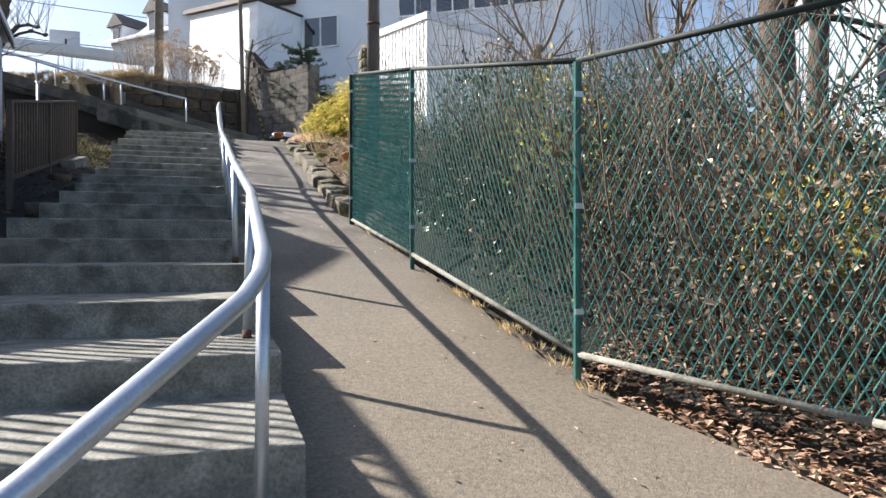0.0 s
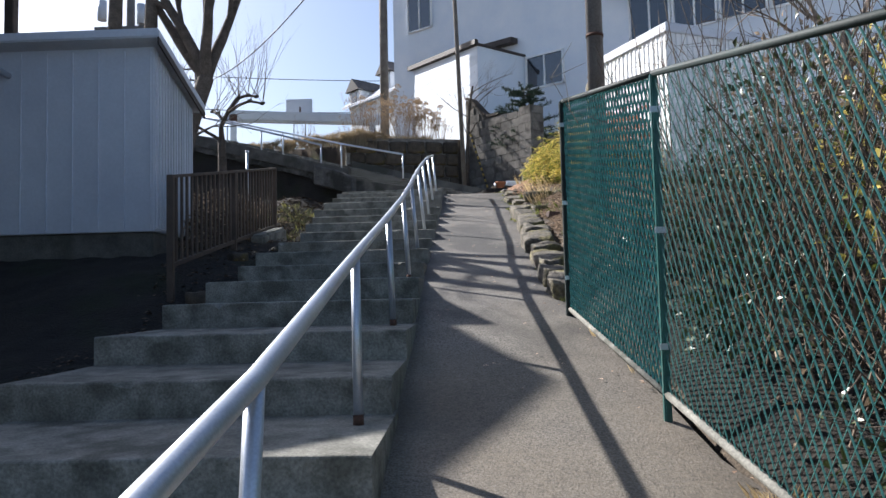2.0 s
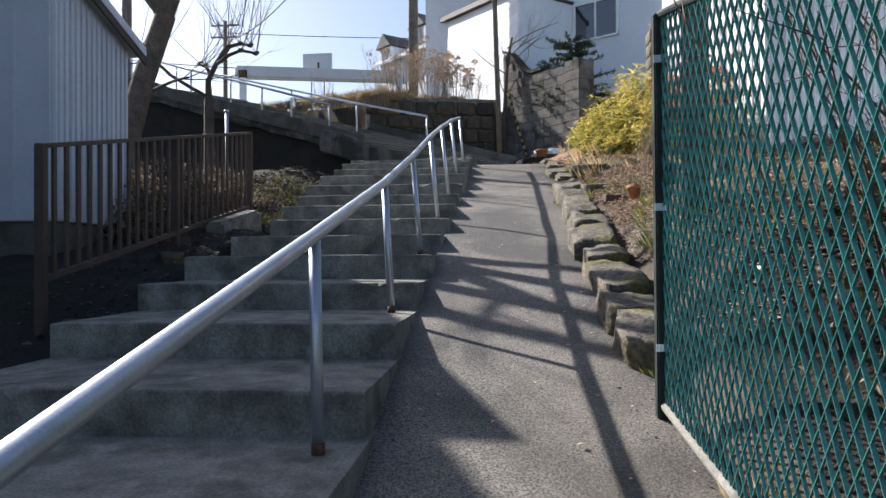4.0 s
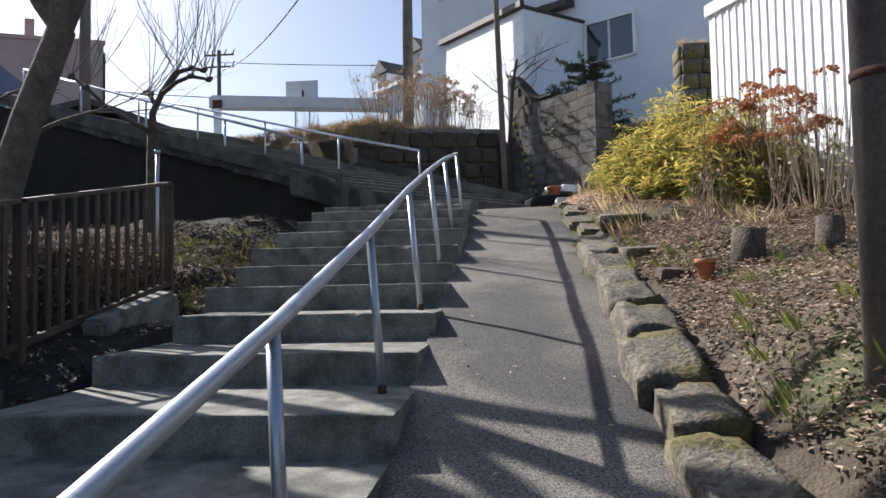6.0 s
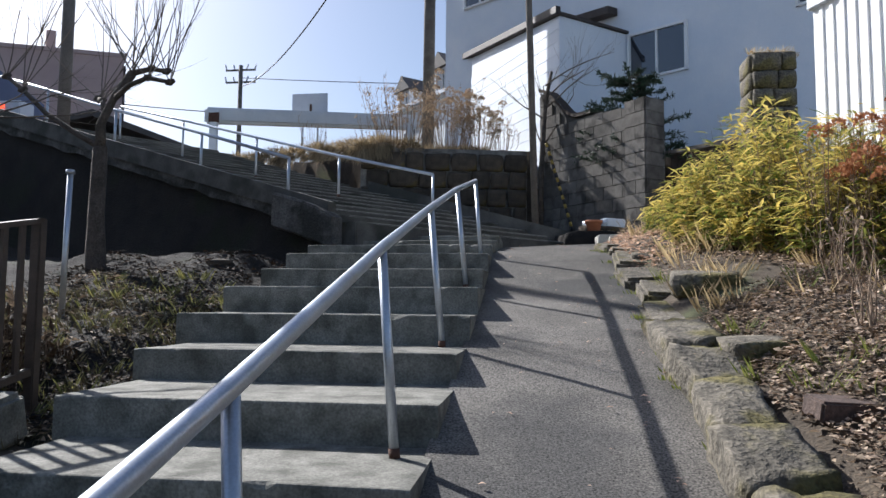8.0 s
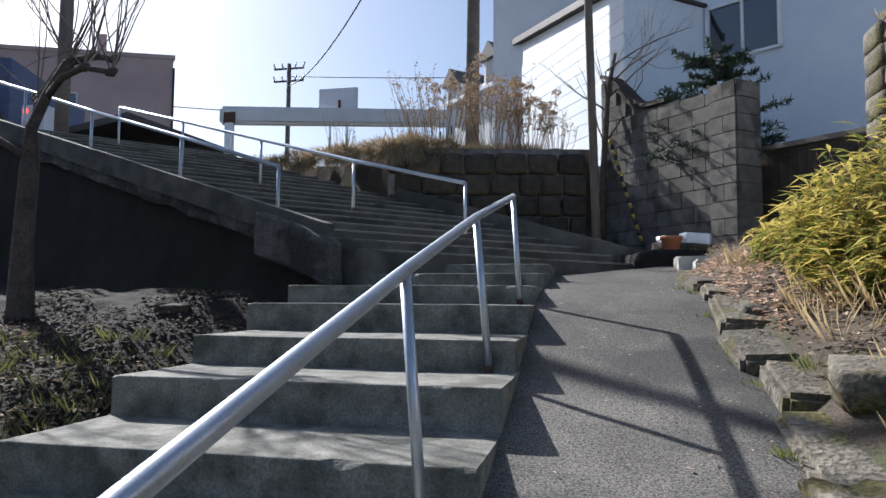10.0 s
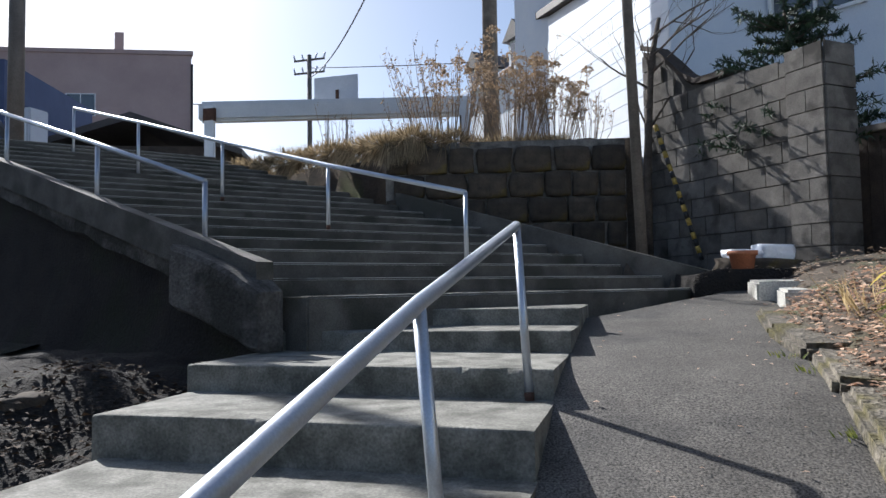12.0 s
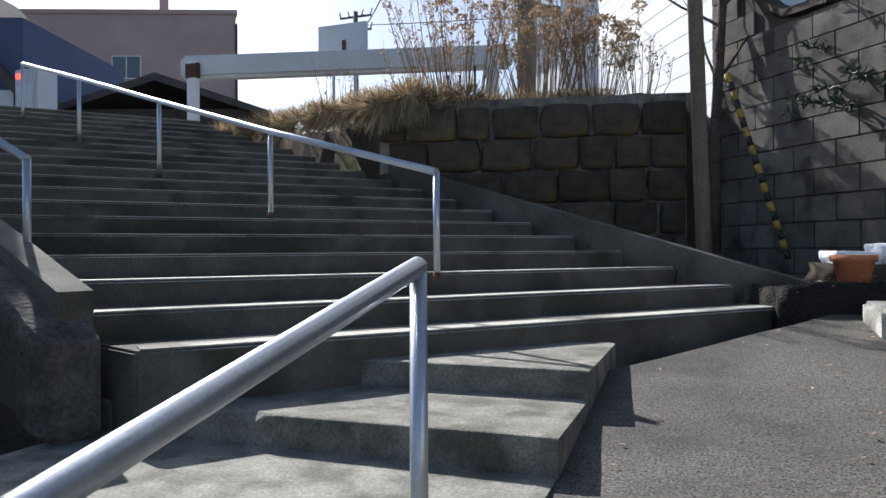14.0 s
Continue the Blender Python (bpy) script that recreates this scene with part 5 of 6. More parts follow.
def bank_grass():
    rng = random.Random(140)
    spots, spots2, hang = [], [], []
    for _ in range(230):
        if rng.random() < 0.35:
            p = W0.lerp(W1, rng.uniform(0.25, 1.05)) + WALL_IN * rng.uniform(0.1, 0.9)
        else:
            p = W1 + SIDE * rng.uniform(0.0, 5.5) + Vector((0.37, 0.93, 0)) * rng.uniform(0.15, 1.1)
        spots.append((p.x, p.y, ground_z(p.x, p.y)))
    tufts("terrace_grass", spots, TERRACE_GRASS, "overhanging dry straw grass along the terrace edge", 141, 0.17, 50, 0.2)
    for _ in range(60):
        p = W1 + SIDE * rng.uniform(0.8, 6.0) + Vector((0.37, 0.93, 0)) * rng.uniform(-0.1, 0.5)
        spots2.append((p.x, p.y, ground_z(p.x, p.y)))
    tufts("bank_grass", spots2, GRASS, "short green grass on the bank beside the stairs", 142, 0.10, 60, 0.2)
    g = Geo()
    for _ in range(3400):
        if rng.random() < 0.4:
            p = W0.lerp(W1, rng.uniform(0.75, 1.0)) + WALL_IN * rng.uniform(-0.12, 0.0)
            out = WALL_IN * -0.4
            z = 6.1
        else:
            p = W1 + SIDE * rng.uniform(0.0, 4.2) + Vector((0.37, 0.93, 0)) * rng.uniform(0.0, 0.25)
            out = Vector((-0.37, -0.93, 0)) * 0.5
            z = 6.15
        if noise.noise(Vector((p.x * 2.2, p.y * 2.2, 5))) < -0.05:
            continue
        z += 0.10 * noise.noise(Vector((p.x * 2.5, p.y * 2.5, 0)))
        g.leaf((p.x, p.y, z), out + Vector((rng.uniform(-0.3, 0.3), 0, -1)), (0, 1, 0.2), rng.uniform(0.2, 0.5), 0.012)
    tagged(g.make("hanging_grass", TERRACE_GRASS), "long dry grass hanging over the terrace edge", "grass", kind="stuff")


bank_grass()


def grass_mound(p, r, seed):
    rng = random.Random(seed)
    g = Geo()
    for _ in range(520):
        d = unit(rng)
        d.z = abs(d.z)
        b = p + Vector((d.x * r * 0.75, d.y * r * 0.75, d.z * r * 0.55))
        g.leaf(b, d + Vector((0, 0, 0.25 - 0.9 * (1 - d.z))) + unit(rng) * 0.35, unit(rng), rng.uniform(0.10, 0.22), rng.uniform(0.006, 0.014))
    tagged(g.make("grass_clump", TERRACE_GRASS), "matted clump of withered grass on the terrace edge", "grass", "grass clumps on the terrace", "stuff")


rm = random.Random(145)
for k in range(17):
    q = W1 + SIDE * (0.32 * k - 0.3) + Vector((0.37, 0.93, 0)) * rm.uniform(0.02, 0.2) if k < 13 else W0.lerp(W1, 0.98 - 0.09 * (k - 13)) + WALL_IN * 0.12
    grass_mound(Vector((q.x, q.y, 6.0 + rm.uniform(0, 0.06))), rm.uniform(0.16, 0.26), 300 + k)
for k, (t, d, n, h, sp, heads) in enumerate(((0.74, 0.5, 58, 1.4, 0.95, 12), (0.46, 0.45, 64, 1.25, 0.75, 20), (0.28, 0.45, 48, 1.05, 0.55, 16), (0.90, 0.9, 18, 0.9, 0.5, 0), (0.12, 0.5, 20, 0.75, 0.4, 0))):
    p = W0.lerp(W1, t) + WALL_IN * d
    dried_shrub("terrace_shrub", (p.x, p.y, 6.08), n, h, sp, heads, 0.09, PALE_HEAD, "tall dry shrub with pale seed heads on the terrace" if heads else "tall leafless dry shrub on the terrace", 150 + k, 6, 3 if k < 3 else 1)
p = W1 + SIDE * 2.2 + Vector((0.37, 0.93, 0)) * 1.2
dried_shrub("terrace_shrub", (p.x, p.y, 6.2), 20, 0.95, 0.4, 0, 0.05, PALE_HEAD, "thin leafless dry shrub on the terrace", 160, 3, 1)


def terrace_pickets():
    rng = random.Random(7)
    root = thing("picket_row", (-3.0, 22.7, 6.2), "low row of thin dark stakes on the terrace", "stakes")
    for k in range(26):
        p = W1 + Vector((0.37, 0.93, 0)) * 0.75 + SIDE * (3.9 - k * 0.2)
        g = Geo()
        z = ground_z(p.x, p.y)
        g.tube([(p.x, p.y, z - 0.1), (p.x + rng.uniform(-0.02, 0.02), p.y, z + rng.uniform(0.22, 0.42))], 0.014, 5)
        under(g.make("stake", WOOD_DARK), root)


terrace_pickets()


def white_beam():
    a, b = Vector((-6.45, 22.75, 7.32)), Vector((2.0, 26.5, 7.75))
    root = thing("height_barrier", (a.x, a.y, 6.3), "weathered white painted barrier beam on posts", "barrier")
    b = a.lerp(b, 0.52)
    d = (b - a)
    g = Geo()
    w = 0.17
    n = Vector((-d.y, d.x, 0)).normalized() * 0.12
    pts = [(a - n), (b - n), (b + n), (a + n)]
    g.prism([(p.x, p.y) for p in pts], [a.z - 2 * w, b.z - 2 * w, b.z - 2 * w, a.z - 2 * w], [a.z, b.z, b.z, a.z])
    under(g.make("beam", SIGN_WHITE, bevel=0.05), root)
    for t in (0.055, 0.95):
        p = a.lerp(b, t)
        g = Geo()
        g.box(p.x - 0.09, p.y - 0.2, 5.9, p.x + 0.09, p.y - 0.13, p.z - 0.1)
        under(g.make("post", SIGN_WHITE, bevel=0.01), root)
        if t > 0.5:
            continue
        g = Geo()
        g.box(p.x - 0.11, p.y - 0.21, p.z - 0.36, p.x + 0.11, p.y - 0.14, p.z - 0.14)
        under(g.make("bracket", RUST, bevel=0.01), root)


white_beam()


def sign_board():
    root = thing("sign_board", (-4.6, 24.1, 6.4), "pale grey sign panel seen from behind", "sign")
    g = Geo()
    g.box(-4.98, 24.08, 7.42, -4.14, 24.12, 7.98)
    under(g.make("panel", GREY_SHEET, bevel=0.006), root)
    for x in (-4.75, -4.38):
        g = Geo()
        g.tube([(x, 24.15, 6.2), (x, 24.15, 7.95)], 0.025, 8)
        under(g.make("post", GALVANISED), root)
    g = Geo()
    g.box(-4.55, 24.05, 7.5, -4.50, 24.08, 7.72)
    under(g.make("bracket", RUST), root)


sign_board()


# ---- block wall, piers ----
WALL_A, WALL_B = Vector((2.34, 20.17, 0)), Vector((0.72, 22.15, 0))


def block_top(t):
    """Height of the block wall's sloping top, t from the pier to the far end."""
    return 6.42 + 0.10 * smooth(0.0, 0.5, t) + 0.72 * smooth(0.6, 1.0, t)


# ---- houses ----
HA, HB = Vector((0.78, 0.625, 0)), Vector((-0.5, 0.866, 0))
HD = Vector((0.82, -0.572, 0))
K = Vector((1.12, 23.0, 0))


def quad_box(g, o, u, lu, v, lv, z0, z1):
    p = [o, o + u * lu, o + u * lu + v * lv, o + v * lv]
    return g.prism([(q.x, q.y) for q in p], z0, z1)


def wall_window(root, o, u, out, s, z, w, h, panes=2, frame_mat=None):
    """A window on a wall face: frame, sill and panes standing proud of it."""
    f = frame_mat or WHITE_SHEET
    win = Geo()
    c = o + u * s
    for a, b, zz0, zz1 in ((0, w, z, z + 0.05), (0, w, z + h - 0.05, z + h), (0, 0.05, z, z + h), (w - 0.05, w, z, z + h)):
        quad_box(win, c + u * a + out * 0.002, u, b - a, out, 0.06, zz0, zz1)
    wob = under(win.make("window", f), root)
    for k in range(panes):
        g = Geo()
        a = 0.05 + (w - 0.1) * k / panes
        quad_box(g, c + u * (a + 0.015) + out * 0.004, u, (w - 0.1) / panes - 0.03, out, 0.02, z + 0.05, z + h - 0.05)
        ob = g.make("pane", GLASS)
        ob.parent = wob
        if k:
            g = Geo()
            quad_box(g, c + u * (a - 0.02) + out * 0.002, u, 0.04, out, 0.055, z + 0.05, z + h - 0.05)
            g.make("mullion", f).parent = wob


def white_house():
    root = thing("white_house", (4.0, 26.0, 5.5), "white sided two-storey house with dark eaves", "house")
    g = Geo()
    p4 = [K, K + HA * 1.92, K + HA * 1.92 + HB * 5.1, K + HB * 5.1]
    g.prism([(q.x, q.y) for q in p4], 5.4, [9.12, 9.12, 9.72, 9.72])
    under(g.make("annex_wall", WHITE_SIDING), root)
    P = K + HA * 1.92
    D = HD
    g = Geo()
    quad_box(g, P - D * 5.4, D, 14.6, HA, 8.0, 4.6, 16.5)
    under(g.make("wall", WHITE_SIDING), root)
    # siding boards on the lit side of the annex and the front
    for k in range(12):
        z = 6.0 + k * 0.26
        g = Geo()
        quad_box(g, K - HA * 0.012 + HB * 0.02, HA, 0.010, HB, 5.06, z, z + 0.245)
        under(g.make("siding_board", WHITE_SIDING), root)
    # flat annex roof with dark edge
    g = Geo()
    q4 = [K - HA * 0.14 - HB * 0.06, K - HA * 0.01 - HB * 0.06, K - HA * 0.01 + HB * 5.3, K - HA * 0.14 + HB * 5.3]
    g.prism([(q.x, q.y) for q in q4], [9.13, 9.13, 9.75, 9.75], [9.29, 9.29, 9.91, 9.91])
    under(g.make("eave", DARK_TRIM, bevel=0.01), root)
    g = Geo()
    quad_box(g, K - HA * 0.01 - HB * 0.06, HA, 1.95, HB, 0.055, 9.13, 9.19)
    under(g.make("eave", DARK_TRIM), root)
    g = Geo()
    g.prism([(q.x, q.y) for q in p4], [9.125, 9.125, 9.725, 9.725], [9.17, 9.17, 9.77, 9.77])
    under(g.make("annex_roof", ROOF), root)
    g = Geo()
    quad_box(g, P - D * 2.6 - HA * 0.3, D, 2.4, HA, 0.29, 9.60, 9.78)
    under(g.make("canopy", DARK_TRIM, bevel=0.01), root)
    g = Geo()
    quad_box(g, K - HB * 0.02, HA, 1.92, HB, 0.018, 5.9, 6.72)
    under(g.make("base_board", DARK_TRIM), root)
    wall_window(root, P, D, -HA, 0.06, 8.02, 1.34, 1.06, 2)
    wall_window(root, P - D * 5.4, D, -HA, 0.7, 11.0, 1.1, 1.5, 2)
    # glazed veranda with its own roof
    for k in range(4):
        wall_window(root, P, D, -HA, 3.5 + k * 1.25, 8.75, 1.2, 1.5, 2)
    g = Geo()
    quad_box(g, P + D * 3.0 - HA * 0.55, D, 6.2, HA, 0.54, 10.35, 10.5)
    under(g.make("veranda_roof", ROOF, bevel=0.02), root)


white_house()


def corrugated_shed():
    L, C, R = Vector((3.13, 15.25, 0)), Vector((3.92, 13.45, 0)), Vector((5.85, 14.3, 0))
    root = thing("corrugated_shed", (4.3, 14.5, 4.0), "white corrugated metal shed with a grey roof edge", "shed")
    B = L + (R - C)
    for a, b, nm in ((L, C, "side_panel"), (C, R, "front_panel"), (R, B, "back_panel"), (B, L, "back_panel")):
        u = (b - a).normalized()
        out = Vector((u.y, -u.x, 0))
        if out.dot((L + C + R + B) / 4 - a) > 0:
            out = -out
        ln = (b - a).length
        g = Geo()
        prof = []
        n = int(ln / 0.11)
        for k in range(n):
            s = k * ln / n
            w = ln / n
            prof += [(s, 0), (s + w * 0.55, 0), (s + w * 0.62, 0.014), (s + w * 0.93, 0.014)]
        prof.append((ln, 0))
        vs = []
        for s, o in prof:
            p = a + u * s + out * o
            vs += [(p.x, p.y, 3.4), (p.x, p.y, 5.86)]
        g.add(vs, [(2 * i, 2 * i + 2, 2 * i + 3, 2 * i + 1) for i in range(len(prof) - 1)])
        under(g.make(nm, WHITE_SHEET), root)
    mid = (L + C + R + B) / 4
    pts = [mid + (q - mid) * 1.045 for q in (L, C, R, B)]
    g = Geo()
    g.prism([(q.x, q.y) for q in pts], 5.84, 6.0)
    under(g.make("roof", GREY_SHEET, bevel=0.012), root)


corrugated_shed()


def neighbour_house():
    root = thing("neighbour_house", (11, 9, 1), "plain white rendered house behind the trees", "house")
    g = Geo()
    g.prism([(9.2, 9.6), (11.4, 6.6), (18.0, 11.0), (15.0, 15.0)], 0.5, 6.4)
    under(g.make("wall", WHITE_SIDING), root)
    g = Geo()
    g.prism([(8.8, 9.6), (11.4, 6.1), (18.5, 11.0), (15.0, 15.5)], 6.4, 6.62)
    under(g.make("roof", ROOF, bevel=0.02), root)
    u = Vector((2.2, -3.0, 0)).normalized()
    wall_window(root, Vector((9.2, 9.6, 0)), u, Vector((-0.806, -0.591, 0)), 1.2, 3.6, 1.3, 1.1, 2)


neighbour_house()


def dormer_house():
    root = thing("dormer_house", (-3.0, 36.0, 6.5), "distant pale house with two gabled dormers", "house")
    u, v = Vector((0.674, -0.739, 0)), Vector((0.739, 0.674, 0))
    o = Vector((-4.95, 36.75, 0))
    g = Geo()
    quad_box(g, o, u, 5.2, v, 5.5, 6.5, 11.0)
    under(g.make("wall", SIGN_WHITE), root)
    g = Geo()
    a = o - u * 0.3 - v * 0.3
    pts = [a, a + u * 5.8, a + u * 5.8 + v * 3.2, a + v * 3.2]
    g.prism([(p.x, p.y) for p in pts], [10.95, 10.95, 13.0, 13.0], [11.07, 11.07, 13.15, 13.15])
    under(g.make("roof", GREY_SHEET), root)
    for t, z in ((0.55, 11.75), (3.15, 12.0)):
        c = o + u * t - v * 0.12
        g = Geo()
        quad_box(g, c - u * 0.42, u, 0.84, v, 1.5, 10.9, z)
        dormer = under(g.make("dormer", SIGN_WHITE), root)
        g = Geo()
        w, n, up = u * 0.6, v * 1.9, Vector((0, 0, 0.62))
        c = c - v * 0.15 + Vector((0, 0, z + 0.002))
        g.add([c - w, c + w, c + up, c - w + n, c + w + n, c + up + n], [(0, 1, 2), (3, 5, 4), (0, 2, 5, 3), (1, 4, 5, 2), (0, 3, 4, 1)])
        under(g.make("dormer_roof", ROOF), root)
        g = Geo()
        quad_box(g, o + u * (t - 0.24) - v * 0.16, u, 0.48, v, 0.035, 11.15, z - 0.1)
        under(g.make("pane", GLASS), root)


dormer_house()


def pink_building():
    root = thing("pink_building", (-30, 48, 8), "plain dusty-pink rendered apartment block with parapet", "building")
    u = Vector((-0.92, -0.38, 0))
    v = Vector((-0.66, 0.75, 0))
    o = Vector((-25.1, 49.1, 0))
    g = Geo()
    quad_box(g, o, u, 16.0, v, 12.0, 5.5, 18.5)
    under(g.make("wall", PINK), root)
    g = Geo()
    quad_box(g, o - u * 0.1 - v * 0.1, u, 16.2, v, 12.2, 18.5, 18.75)
    under(g.make("parapet", PINK), root)
    g = Geo()
    quad_box(g, o + u * 3.9 + v * 0.8, u, 0.55, v, 0.6, 18.7, 20.1)
    under(g.make("chimney", PINK), root)
    out = Vector((-u.y, u.x, 0))
    out = -out if out.y > 0 else out
    wall_window(root, o, u, out, 5.5, 14.7, 1.7, 1.35, 2)
    wall_window(root, o, u, out, 10.4, 14.7, 1.7, 1.35, 2)
    g = Geo()
    g.tube([(o.x + 0.12, o.y - 0.1, 10.0), (o.x + 0.12, o.y - 0.1, 17.9)], 0.07, 8)
    under(g.make("drainpipe", DARK_TRIM), root)


pink_building()


def blue_house():
    dx, dy = -2.9, 1.1
    root = thing("blue_house", (-21, 30, 7), "dark blue gabled shop house at the stair top", "house")
    g = Geo()
    g.prism([(x + dx, y + dy) for x, y in ((-22.5, 25.0), (-14.8, 28.2), (-16.8, 34.0), (-24.5, 30.8))], 5.5, 11.3)
    under(g.make("wall", BLUE_WALL), root)
    g = Geo()
    a, b = Vector((-22.8 + dx, 24.5 + dy, 0)), Vector((-14.1 + dx, 28.1 + dy, 0))
    back = Vector((-2.0, 5.8, 0)) * 1.1
    mid = (a + b) / 2
    vs = []
    for q in (Vector((0, 0, 0)), back):
        vs += [a + q + Vector((0, 0, 11.2)), mid + q + Vector((0, 0, 13.8)), b + q + Vector((0, 0, 8.6)), b + q + Vector((0, 0, 8.3)), mid + q + Vector((0, 0, 13.4)), a + q + Vector((0, 0, 10.9))]
    g.add(vs, [(0, 1, 7, 6), (1, 2, 8, 7), (2, 3, 9, 8), (3, 4, 10, 9), (4, 5, 11, 10), (5, 0, 6, 11), (0, 5, 4, 1), (1, 4, 3, 2), (6, 7, 10, 11), (7, 8, 9, 10)])
    under(g.make("roof", ROOF), root)
    u = Vector((7.7, 3.2, 0)).normalized()
    out = Vector((u.y, -u.x, 0))
    o = Vector((-22.5 + dx, 25.0 + dy, 0))
    wall_window(root, o, u, out, 6.2, 8.4, 0.5, 1.4, 1, GREY_SHEET)
    g = Geo()
    quad_box(g, o + u * 7.55 + out * 0.02, u, 0.55, out, 0.05, 6.4, 9.2)
    under(g.make("door_panel", WHITE_SHEET), root)


blue_house()


def vending_machine():
    root = thing("vending_machine", (-14.5, 26.9, 6.3), "grey vending machine with a red lit display", "vending machine")
    g = Geo()
    g.box(-14.65, 26.6, 6.2, -13.95, 27.2, 8.85)
    under(g.make("cabinet", GREY_SHEET, bevel=0.03), root)
    g = Geo()
    g.box(-14.56, 26.57, 8.62, -14.42, 26.598, 8.74)
    under(g.make("display", RED_LIGHT), root)
    g = Geo()
    g.box(-14.55, 26.57, 7.9, -14.05, 26.598, 8.45)
    under(g.make("window", SIGN_WHITE), root)


vending_machine()


def low_roof_house():
    root = thing("low_house", (-15.6, 32.1, 7), "low brown house with a shallow tiled gable roof", "house")
    g = Geo()
    g.prism([(-18.0, 31.0), (-12.6, 33.2), (-14.0, 37.0), (-19.4, 34.8)], 5.5, 9.0)
    under(g.make("wall", WOOD_DARK), root)
    a, b = Vector((-18.6, 30.5, 0)), Vector((-12.0, 33.2, 0))
    back = Vector((-1.5, 3.9, 0)) * 1.15
    mid = (a + b) / 2
    vs = []
    for q in (Vector((0, 0, 0)), back):
        vs += [a + q + Vector((0, 0, 8.9)), mid + q + Vector((0, 0, 10.1)), b + q + Vector((0, 0, 8.9)), b + q + Vector((0, 0, 8.7)), mid + q + Vector((0, 0, 9.85)), a + q + Vector((0, 0, 8.7))]
    g = Geo()
    g.add(vs, [(0, 1, 7, 6), (1, 2, 8, 7), (2, 3, 9, 8), (3, 4, 10, 9), (4, 5, 11, 10), (5, 0, 6, 11), (0, 5, 4, 1), (1, 4, 3, 2), (6, 7, 10, 11), (7, 8, 9, 10)])
    under(g.make("roof", ROOF), root)


low_roof_house()


def conifer():
    rng = random.Random(180)
    at = Vector((2.25, 21.3, 5.0))
    root = thing("conifer", at, "dark spreading conifer behind the block wall", "tree")
    g, n = Geo(), Geo()
    g.tube([at, at + Vector((0.1, 0, 1.2)), at + Vector((0.05, 0.1, 2.3))], [0.06, 0.045, 0.02], 7)
    for _ in range(84):
        h = rng.uniform(0.5, 2.25)
        a = rng.uniform(0, 6.283)
        ln = rng.uniform(0.6, 1.35) * (1.15 - h * 0.33)
        d = Vector((math.cos(a), math.sin(a), rng.uniform(-0.1, 0.35)))
        p = at + Vector((0.07, 0.03, h))
        q = p + d * ln
        g.tube([p, p.lerp(q, 0.5) - Vector((0, 0, 0.03)), q], [0.014, 0.01, 0.004], 4, caps=False)
        for _ in range(120):
            t = rng.uniform(0.15, 1.05)
            n.leaf(p.lerp(q, t), d * 0.6 + unit(rng) * 0.9, unit(rng), rng.uniform(0.06, 0.12), 0.02)
    under(g.make("trunk", BARK), root)
    under(n.make("foliage", CONIFER), root)["kind"] = "stuff"


conifer()


def wall_climber():
    """A bare tree close to the slender pole, its twigs against the house."""
    rng = random.Random(190)
    base = Vector((0.70, 21.80, 4.45))
    root = thing("bare_tree", base, "thin bare tree beside the slender pole", "tree")
    g = Geo()
    g.tube([base, base + Vector((0.02, -0.02, 1.2)), base + Vector((0.10, 0.02, 2.5)), base + Vector((0.22, 0.05, 3.1))], [0.06, 0.05, 0.04, 0.025], 8)
    under(g.make("trunk", BARK), root)
    g = Geo()
    for k, d in enumerate(((-0.5, 0, 1), (0.6, -0.15, 0.9), (0.1, -0.2, 1), (-0.7, 0, 0.6), (0.8, -0.2, 0.5), (0.9, -0.5, 0.3), (0.7, -0.6, 0.6))):
        grow(g, rng, base + Vector((0.1, 0.02, 1.5 + 0.22 * k)), d, rng.uniform(0.8, 1.15), 0.017, 3, 0.6, 0.12, (2, 3), 5, 0.18, 0.62)
    under(g.make("crown", BARK), root)["kind"] = "stuff"


wall_climber()


def plank_fence():
    """Dark board fence with a capping beam between the two piers."""
    a, b = Vector((2.75, 20.6, 0)), Vector((3.75, 19.6, 0))
    root = thing("board_fence", (a.x, a.y, 4.6), "dark board fence with a pale capping beam", "fence")
    n = 11
    for k in range(n):
        p, q = a.lerp(b, k / n), a.lerp(b, (k + 0.94) / n)
        g = Geo()
        g.prism([(p.x, p.y), (q.x, q.y), (q.x + 0.02, q.y + 0.02), (p.x + 0.02, p.y + 0.02)], 3.9, 5.62)
        under(g.make("board", WOOD_DARK), root)
    g = Geo()
    g.prism([(a.x - 0.03, a.y - 0.05), (b.x - 0.03, b.y - 0.05), (b.x + 0.07, b.y + 0.05), (a.x + 0.07, a.y + 0.05)], 5.63, 5.70)
    under(g.make("capping_beam", POLE_WOOD, bevel=0.008), root)


plank_fence()


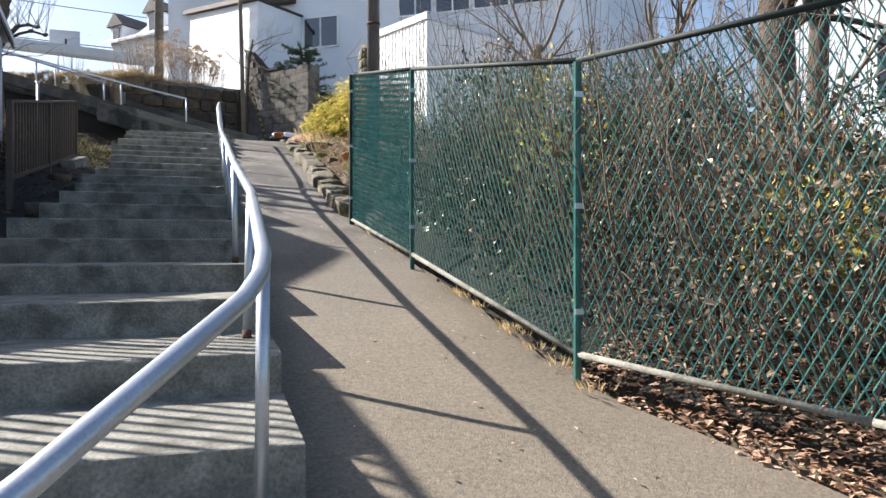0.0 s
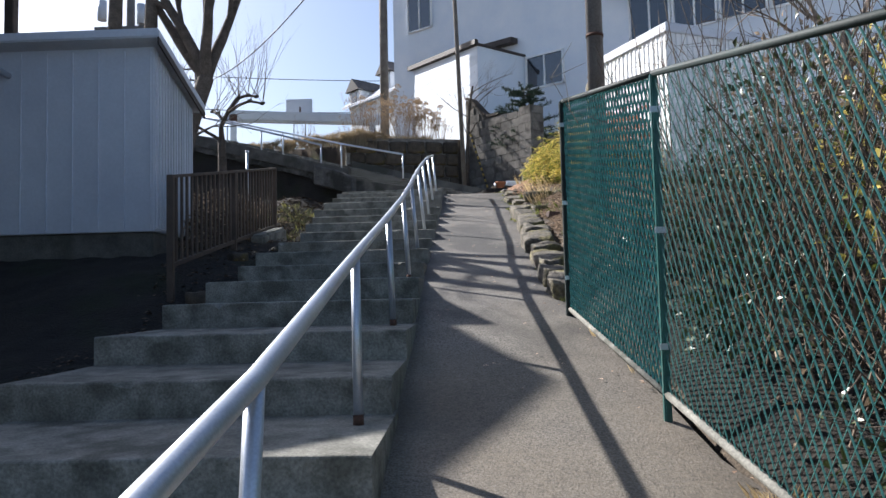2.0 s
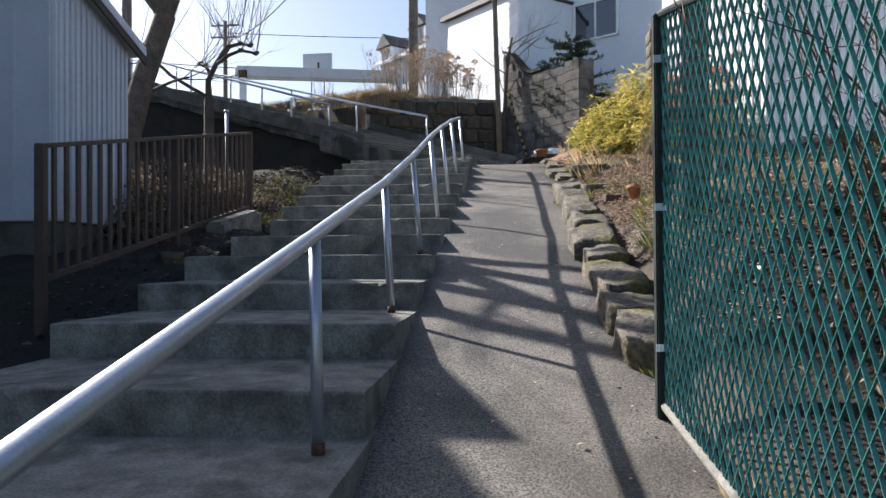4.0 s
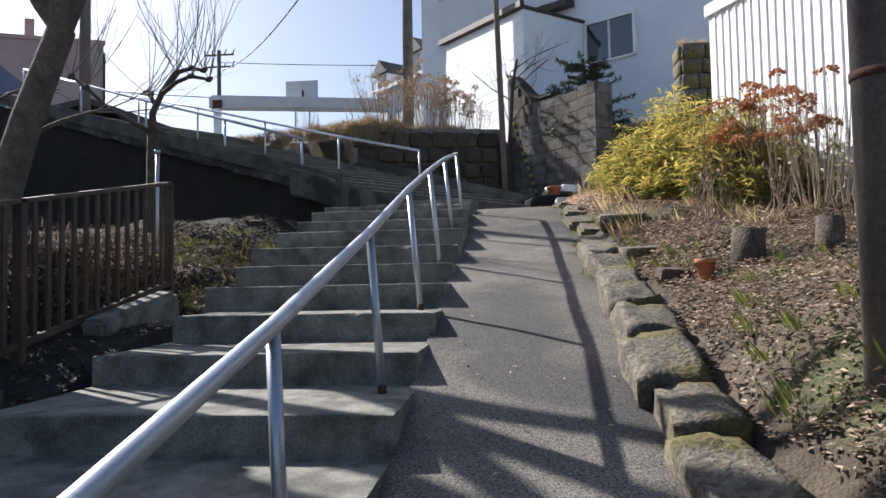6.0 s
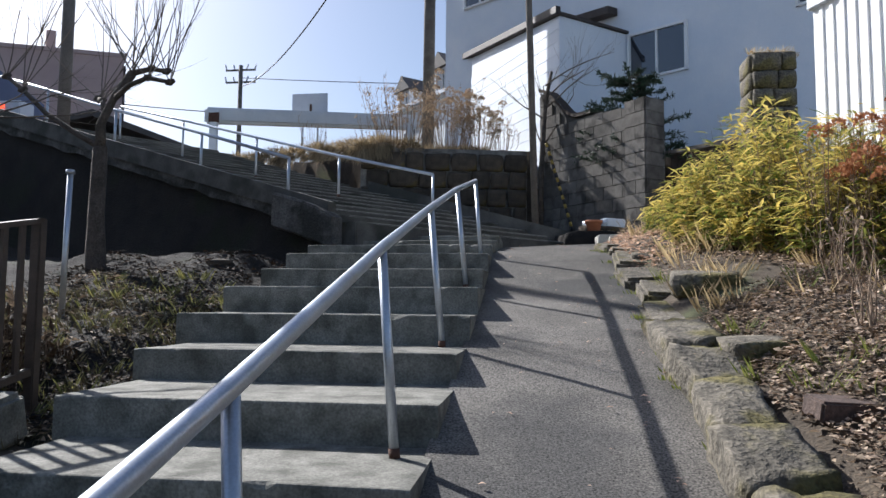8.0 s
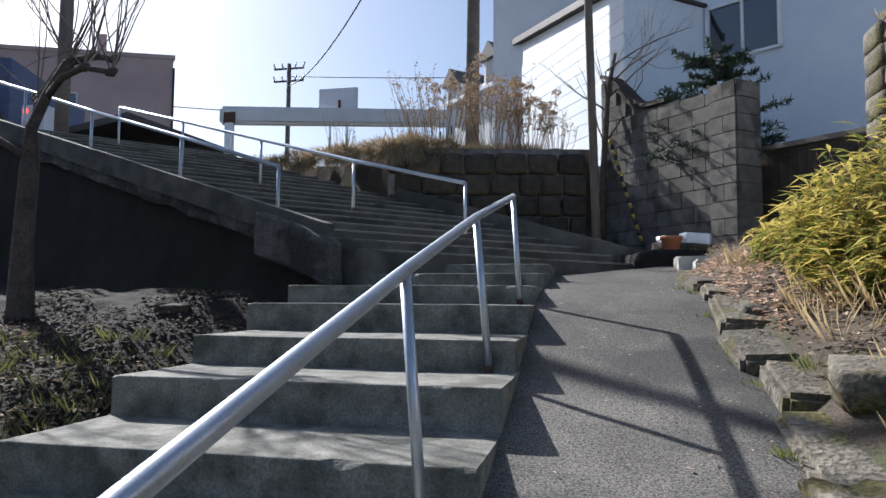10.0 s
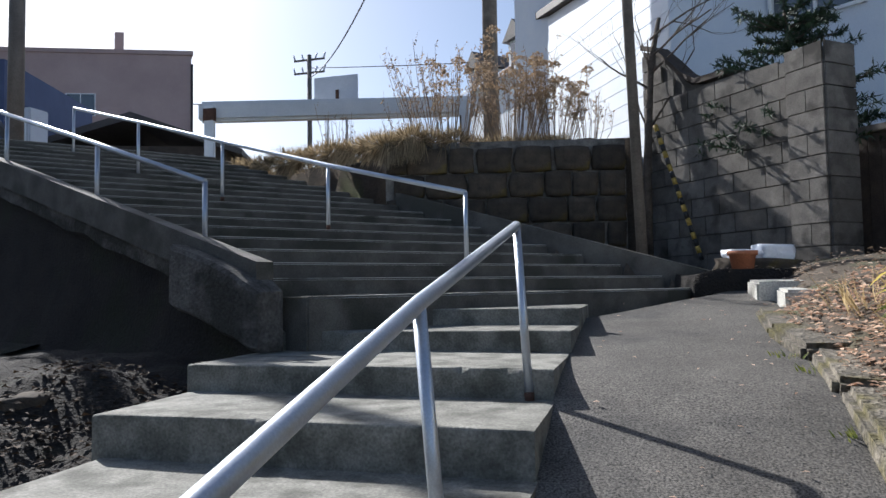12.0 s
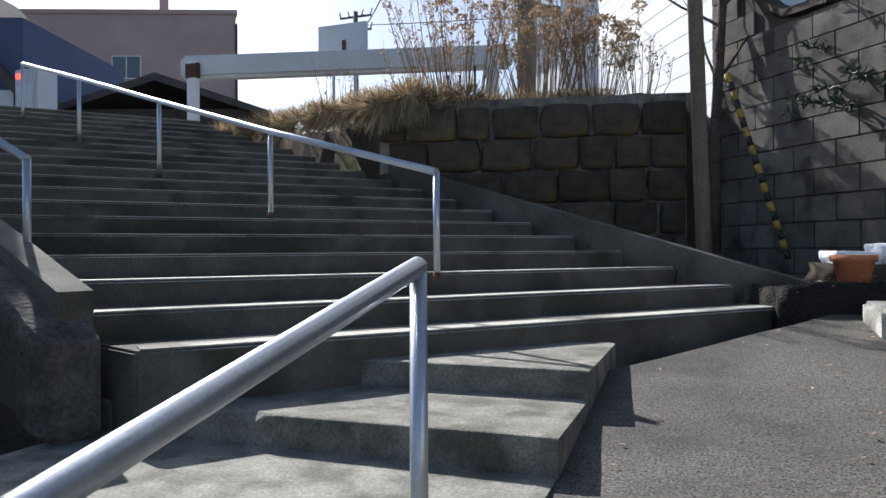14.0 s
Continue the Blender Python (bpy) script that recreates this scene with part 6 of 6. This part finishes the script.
# ---- masonry pieces ----
def masonry():
    rng = random.Random(200)
    # block wall
    u = (WALL_B - WALL_A)
    ln = u.length
    u.normalize()
    out = Vector((-u.y, u.x, 0))
    if out.y > 0:
        out = -out
    root = Geo()
    n = 12
    for k in range(n):
        t0, t1 = k / n, (k + 1) / n
        p, q = WALL_A + u * ln * t0, WALL_A + u * ln * t1
        r, s = q - out * 0.16, p - out * 0.16
        root.prism([(p.x, p.y), (q.x, q.y), (r.x, r.y), (s.x, s.y)], 3.9, [block_top(t0) - 0.02, block_top(t1) - 0.02, block_top(t1) - 0.02, block_top(t0) - 0.02])
    wall = tagged(root.make("wall_blocks", BLOCK_JOINT), "weathered concrete block wall with a sloping top", "wall", kind="structure")
    course, bl = 0.222, 0.44
    for r in range(16):
        z0 = 4.05 + r * course
        s = -bl * 0.5 * (r % 2)
        while s < ln - 0.04:
            a, b = max(s, 0) + 0.006, min(s + bl, ln) - 0.006
            top = min(block_top(a / ln), block_top(b / ln))
            z1 = min(z0 + course - 0.012, top)
            if b - a > 0.08 and z1 - z0 > 0.05:
                g = Geo()
                quad_box(g, WALL_A + u * a + out * 0.001, u, b - a, out, 0.022 + rng.uniform(0, 0.006), z0, z1)
                g.make("block", BLOCK).parent = wall
            s += bl
    # dark coping on the sloping end
    g = Geo()
    for k in range(6):
        t0, t1 = 0.45 + 0.55 * k / 6, 0.45 + 0.55 * (k + 1) / 6
        p, q = WALL_A + u * ln * t0 + out * 0.05, WALL_A + u * ln * t1 + out * 0.05
        r, s = q - out * 0.26, p - out * 0.26
        za, zb = block_top(t0), block_top(t1)
        g.prism([(p.x, p.y), (q.x, q.y), (r.x, r.y), (s.x, s.y)], [za + 0.002, zb + 0.002, zb + 0.002, za + 0.002], [za + 0.07, zb + 0.07, zb + 0.07, za + 0.07])
    tagged(g.make("trim_coping", WOOD_DARK), "dark coping on the sloping wall top", "coping", kind="structure")
    # pier of blocks at the near end
    pu, pv = u.copy(), -out
    po = WALL_A - u * 0.13 + out * 0.09
    g = Geo()
    quad_box(g, po, pu, 0.42, pv, 0.42, 3.9, 6.42)
    pier = tagged(g.make("pier_1", BLOCK_JOINT), "square concrete block pier at the wall's end", "pier", kind="structure")
    for r in range(11):
        z0 = 4.05 + r * course
        split = 0.2 + 0.02 * (r % 2)
        for a, b in (((0.0, 0.42),) if r % 2 else ((0.0, split), (split, 0.42))):
            g = Geo()
            quad_box(g, po + pu * (a + 0.004) - pv * 0.022, pu, b - a - 0.008, pv, 0.021, z0, z0 + course - 0.012)
            g.make("block", BLOCK).parent = pier
        for side, du in ((-0.022, 0.021), (0.421, 0.021)):
            g = Geo()
            quad_box(g, po + pu * side, pu, du, pv, 0.42, z0, z0 + course - 0.012)
            g.make("block", BLOCK).parent = pier
    # pillar of rough stone further back
    g = Geo()
    g.box(3.74, 19.05, 4.2, 4.28, 19.6, 6.80)
    pillar = tagged(g.make("pier_2", STONE), "rough stone gate pillar capped with dry grass", "pillar", kind="structure")
    for r in range(9):
        z0 = 4.4 + r * 0.265
        for x0, x1 in ((3.72, 3.98 + 0.06 * (r % 3)), (4.0 + 0.06 * (r % 3), 4.30)):
            me = stone_mesh("stone", x1 - x0, 0.1, 0.25, STONE, rng, 0.08, 2)
            ob = new("stone", me)
            ob.location = ((x0 + x1) / 2, 19.04, z0 + 0.13)
            ob.parent = pillar
            me2 = stone_mesh("stone", 0.1, 0.5, 0.25, STONE, rng, 0.08, 2) if x0 < 3.8 else None
            if me2:
                ob = new("stone", me2)
                ob.location = (3.73, 19.32, z0 + 0.13)
                ob.parent = pillar
    tufts("pillar_grass", [(3.8 + 0.1 * k, 19.1 + 0.1 * (k % 3), 6.8) for k in range(6)], DRY_GRASS, "dry grass on top of the stone pillar", 210, 0.12, 60, 0.12)
    # wall of squared dark stones
    ln = (W1 - W0).length
    g = Geo()
    quad_box(g, W0, WALL_DIR, ln, WALL_IN, 0.34, 4.1, 6.06)
    wall = tagged(g.make("wall_stone", MORTAR), "dark retaining wall of squared stones in pale mortar", "wall", kind="structure")
    z = 4.3
    while z < 5.95:
        h = 0.335
        s = -rng.uniform(0, 0.25)
        while s < ln - 0.05:
            w = rng.uniform(0.34, 0.56)
            a, b = max(s, 0.0), min(s + w, ln)
            if b - a > 0.12:
                me = stone_mesh("stone", b - a - 0.02 - 0.03 * rng.random(), 0.15, h - 0.01 - 0.03 * rng.random(), WALL_STONE, rng, 0.075, 3)
                ob = new("stone", me)
                c = W0 + WALL_DIR * ((a + b) / 2)
                ob.location = (c.x, c.y, z + h / 2)
                ob.rotation_euler = (0, 0, math.atan2(WALL_DIR.y, WALL_DIR.x))
                ob.parent = wall
            s += w
        z += h


masonry()
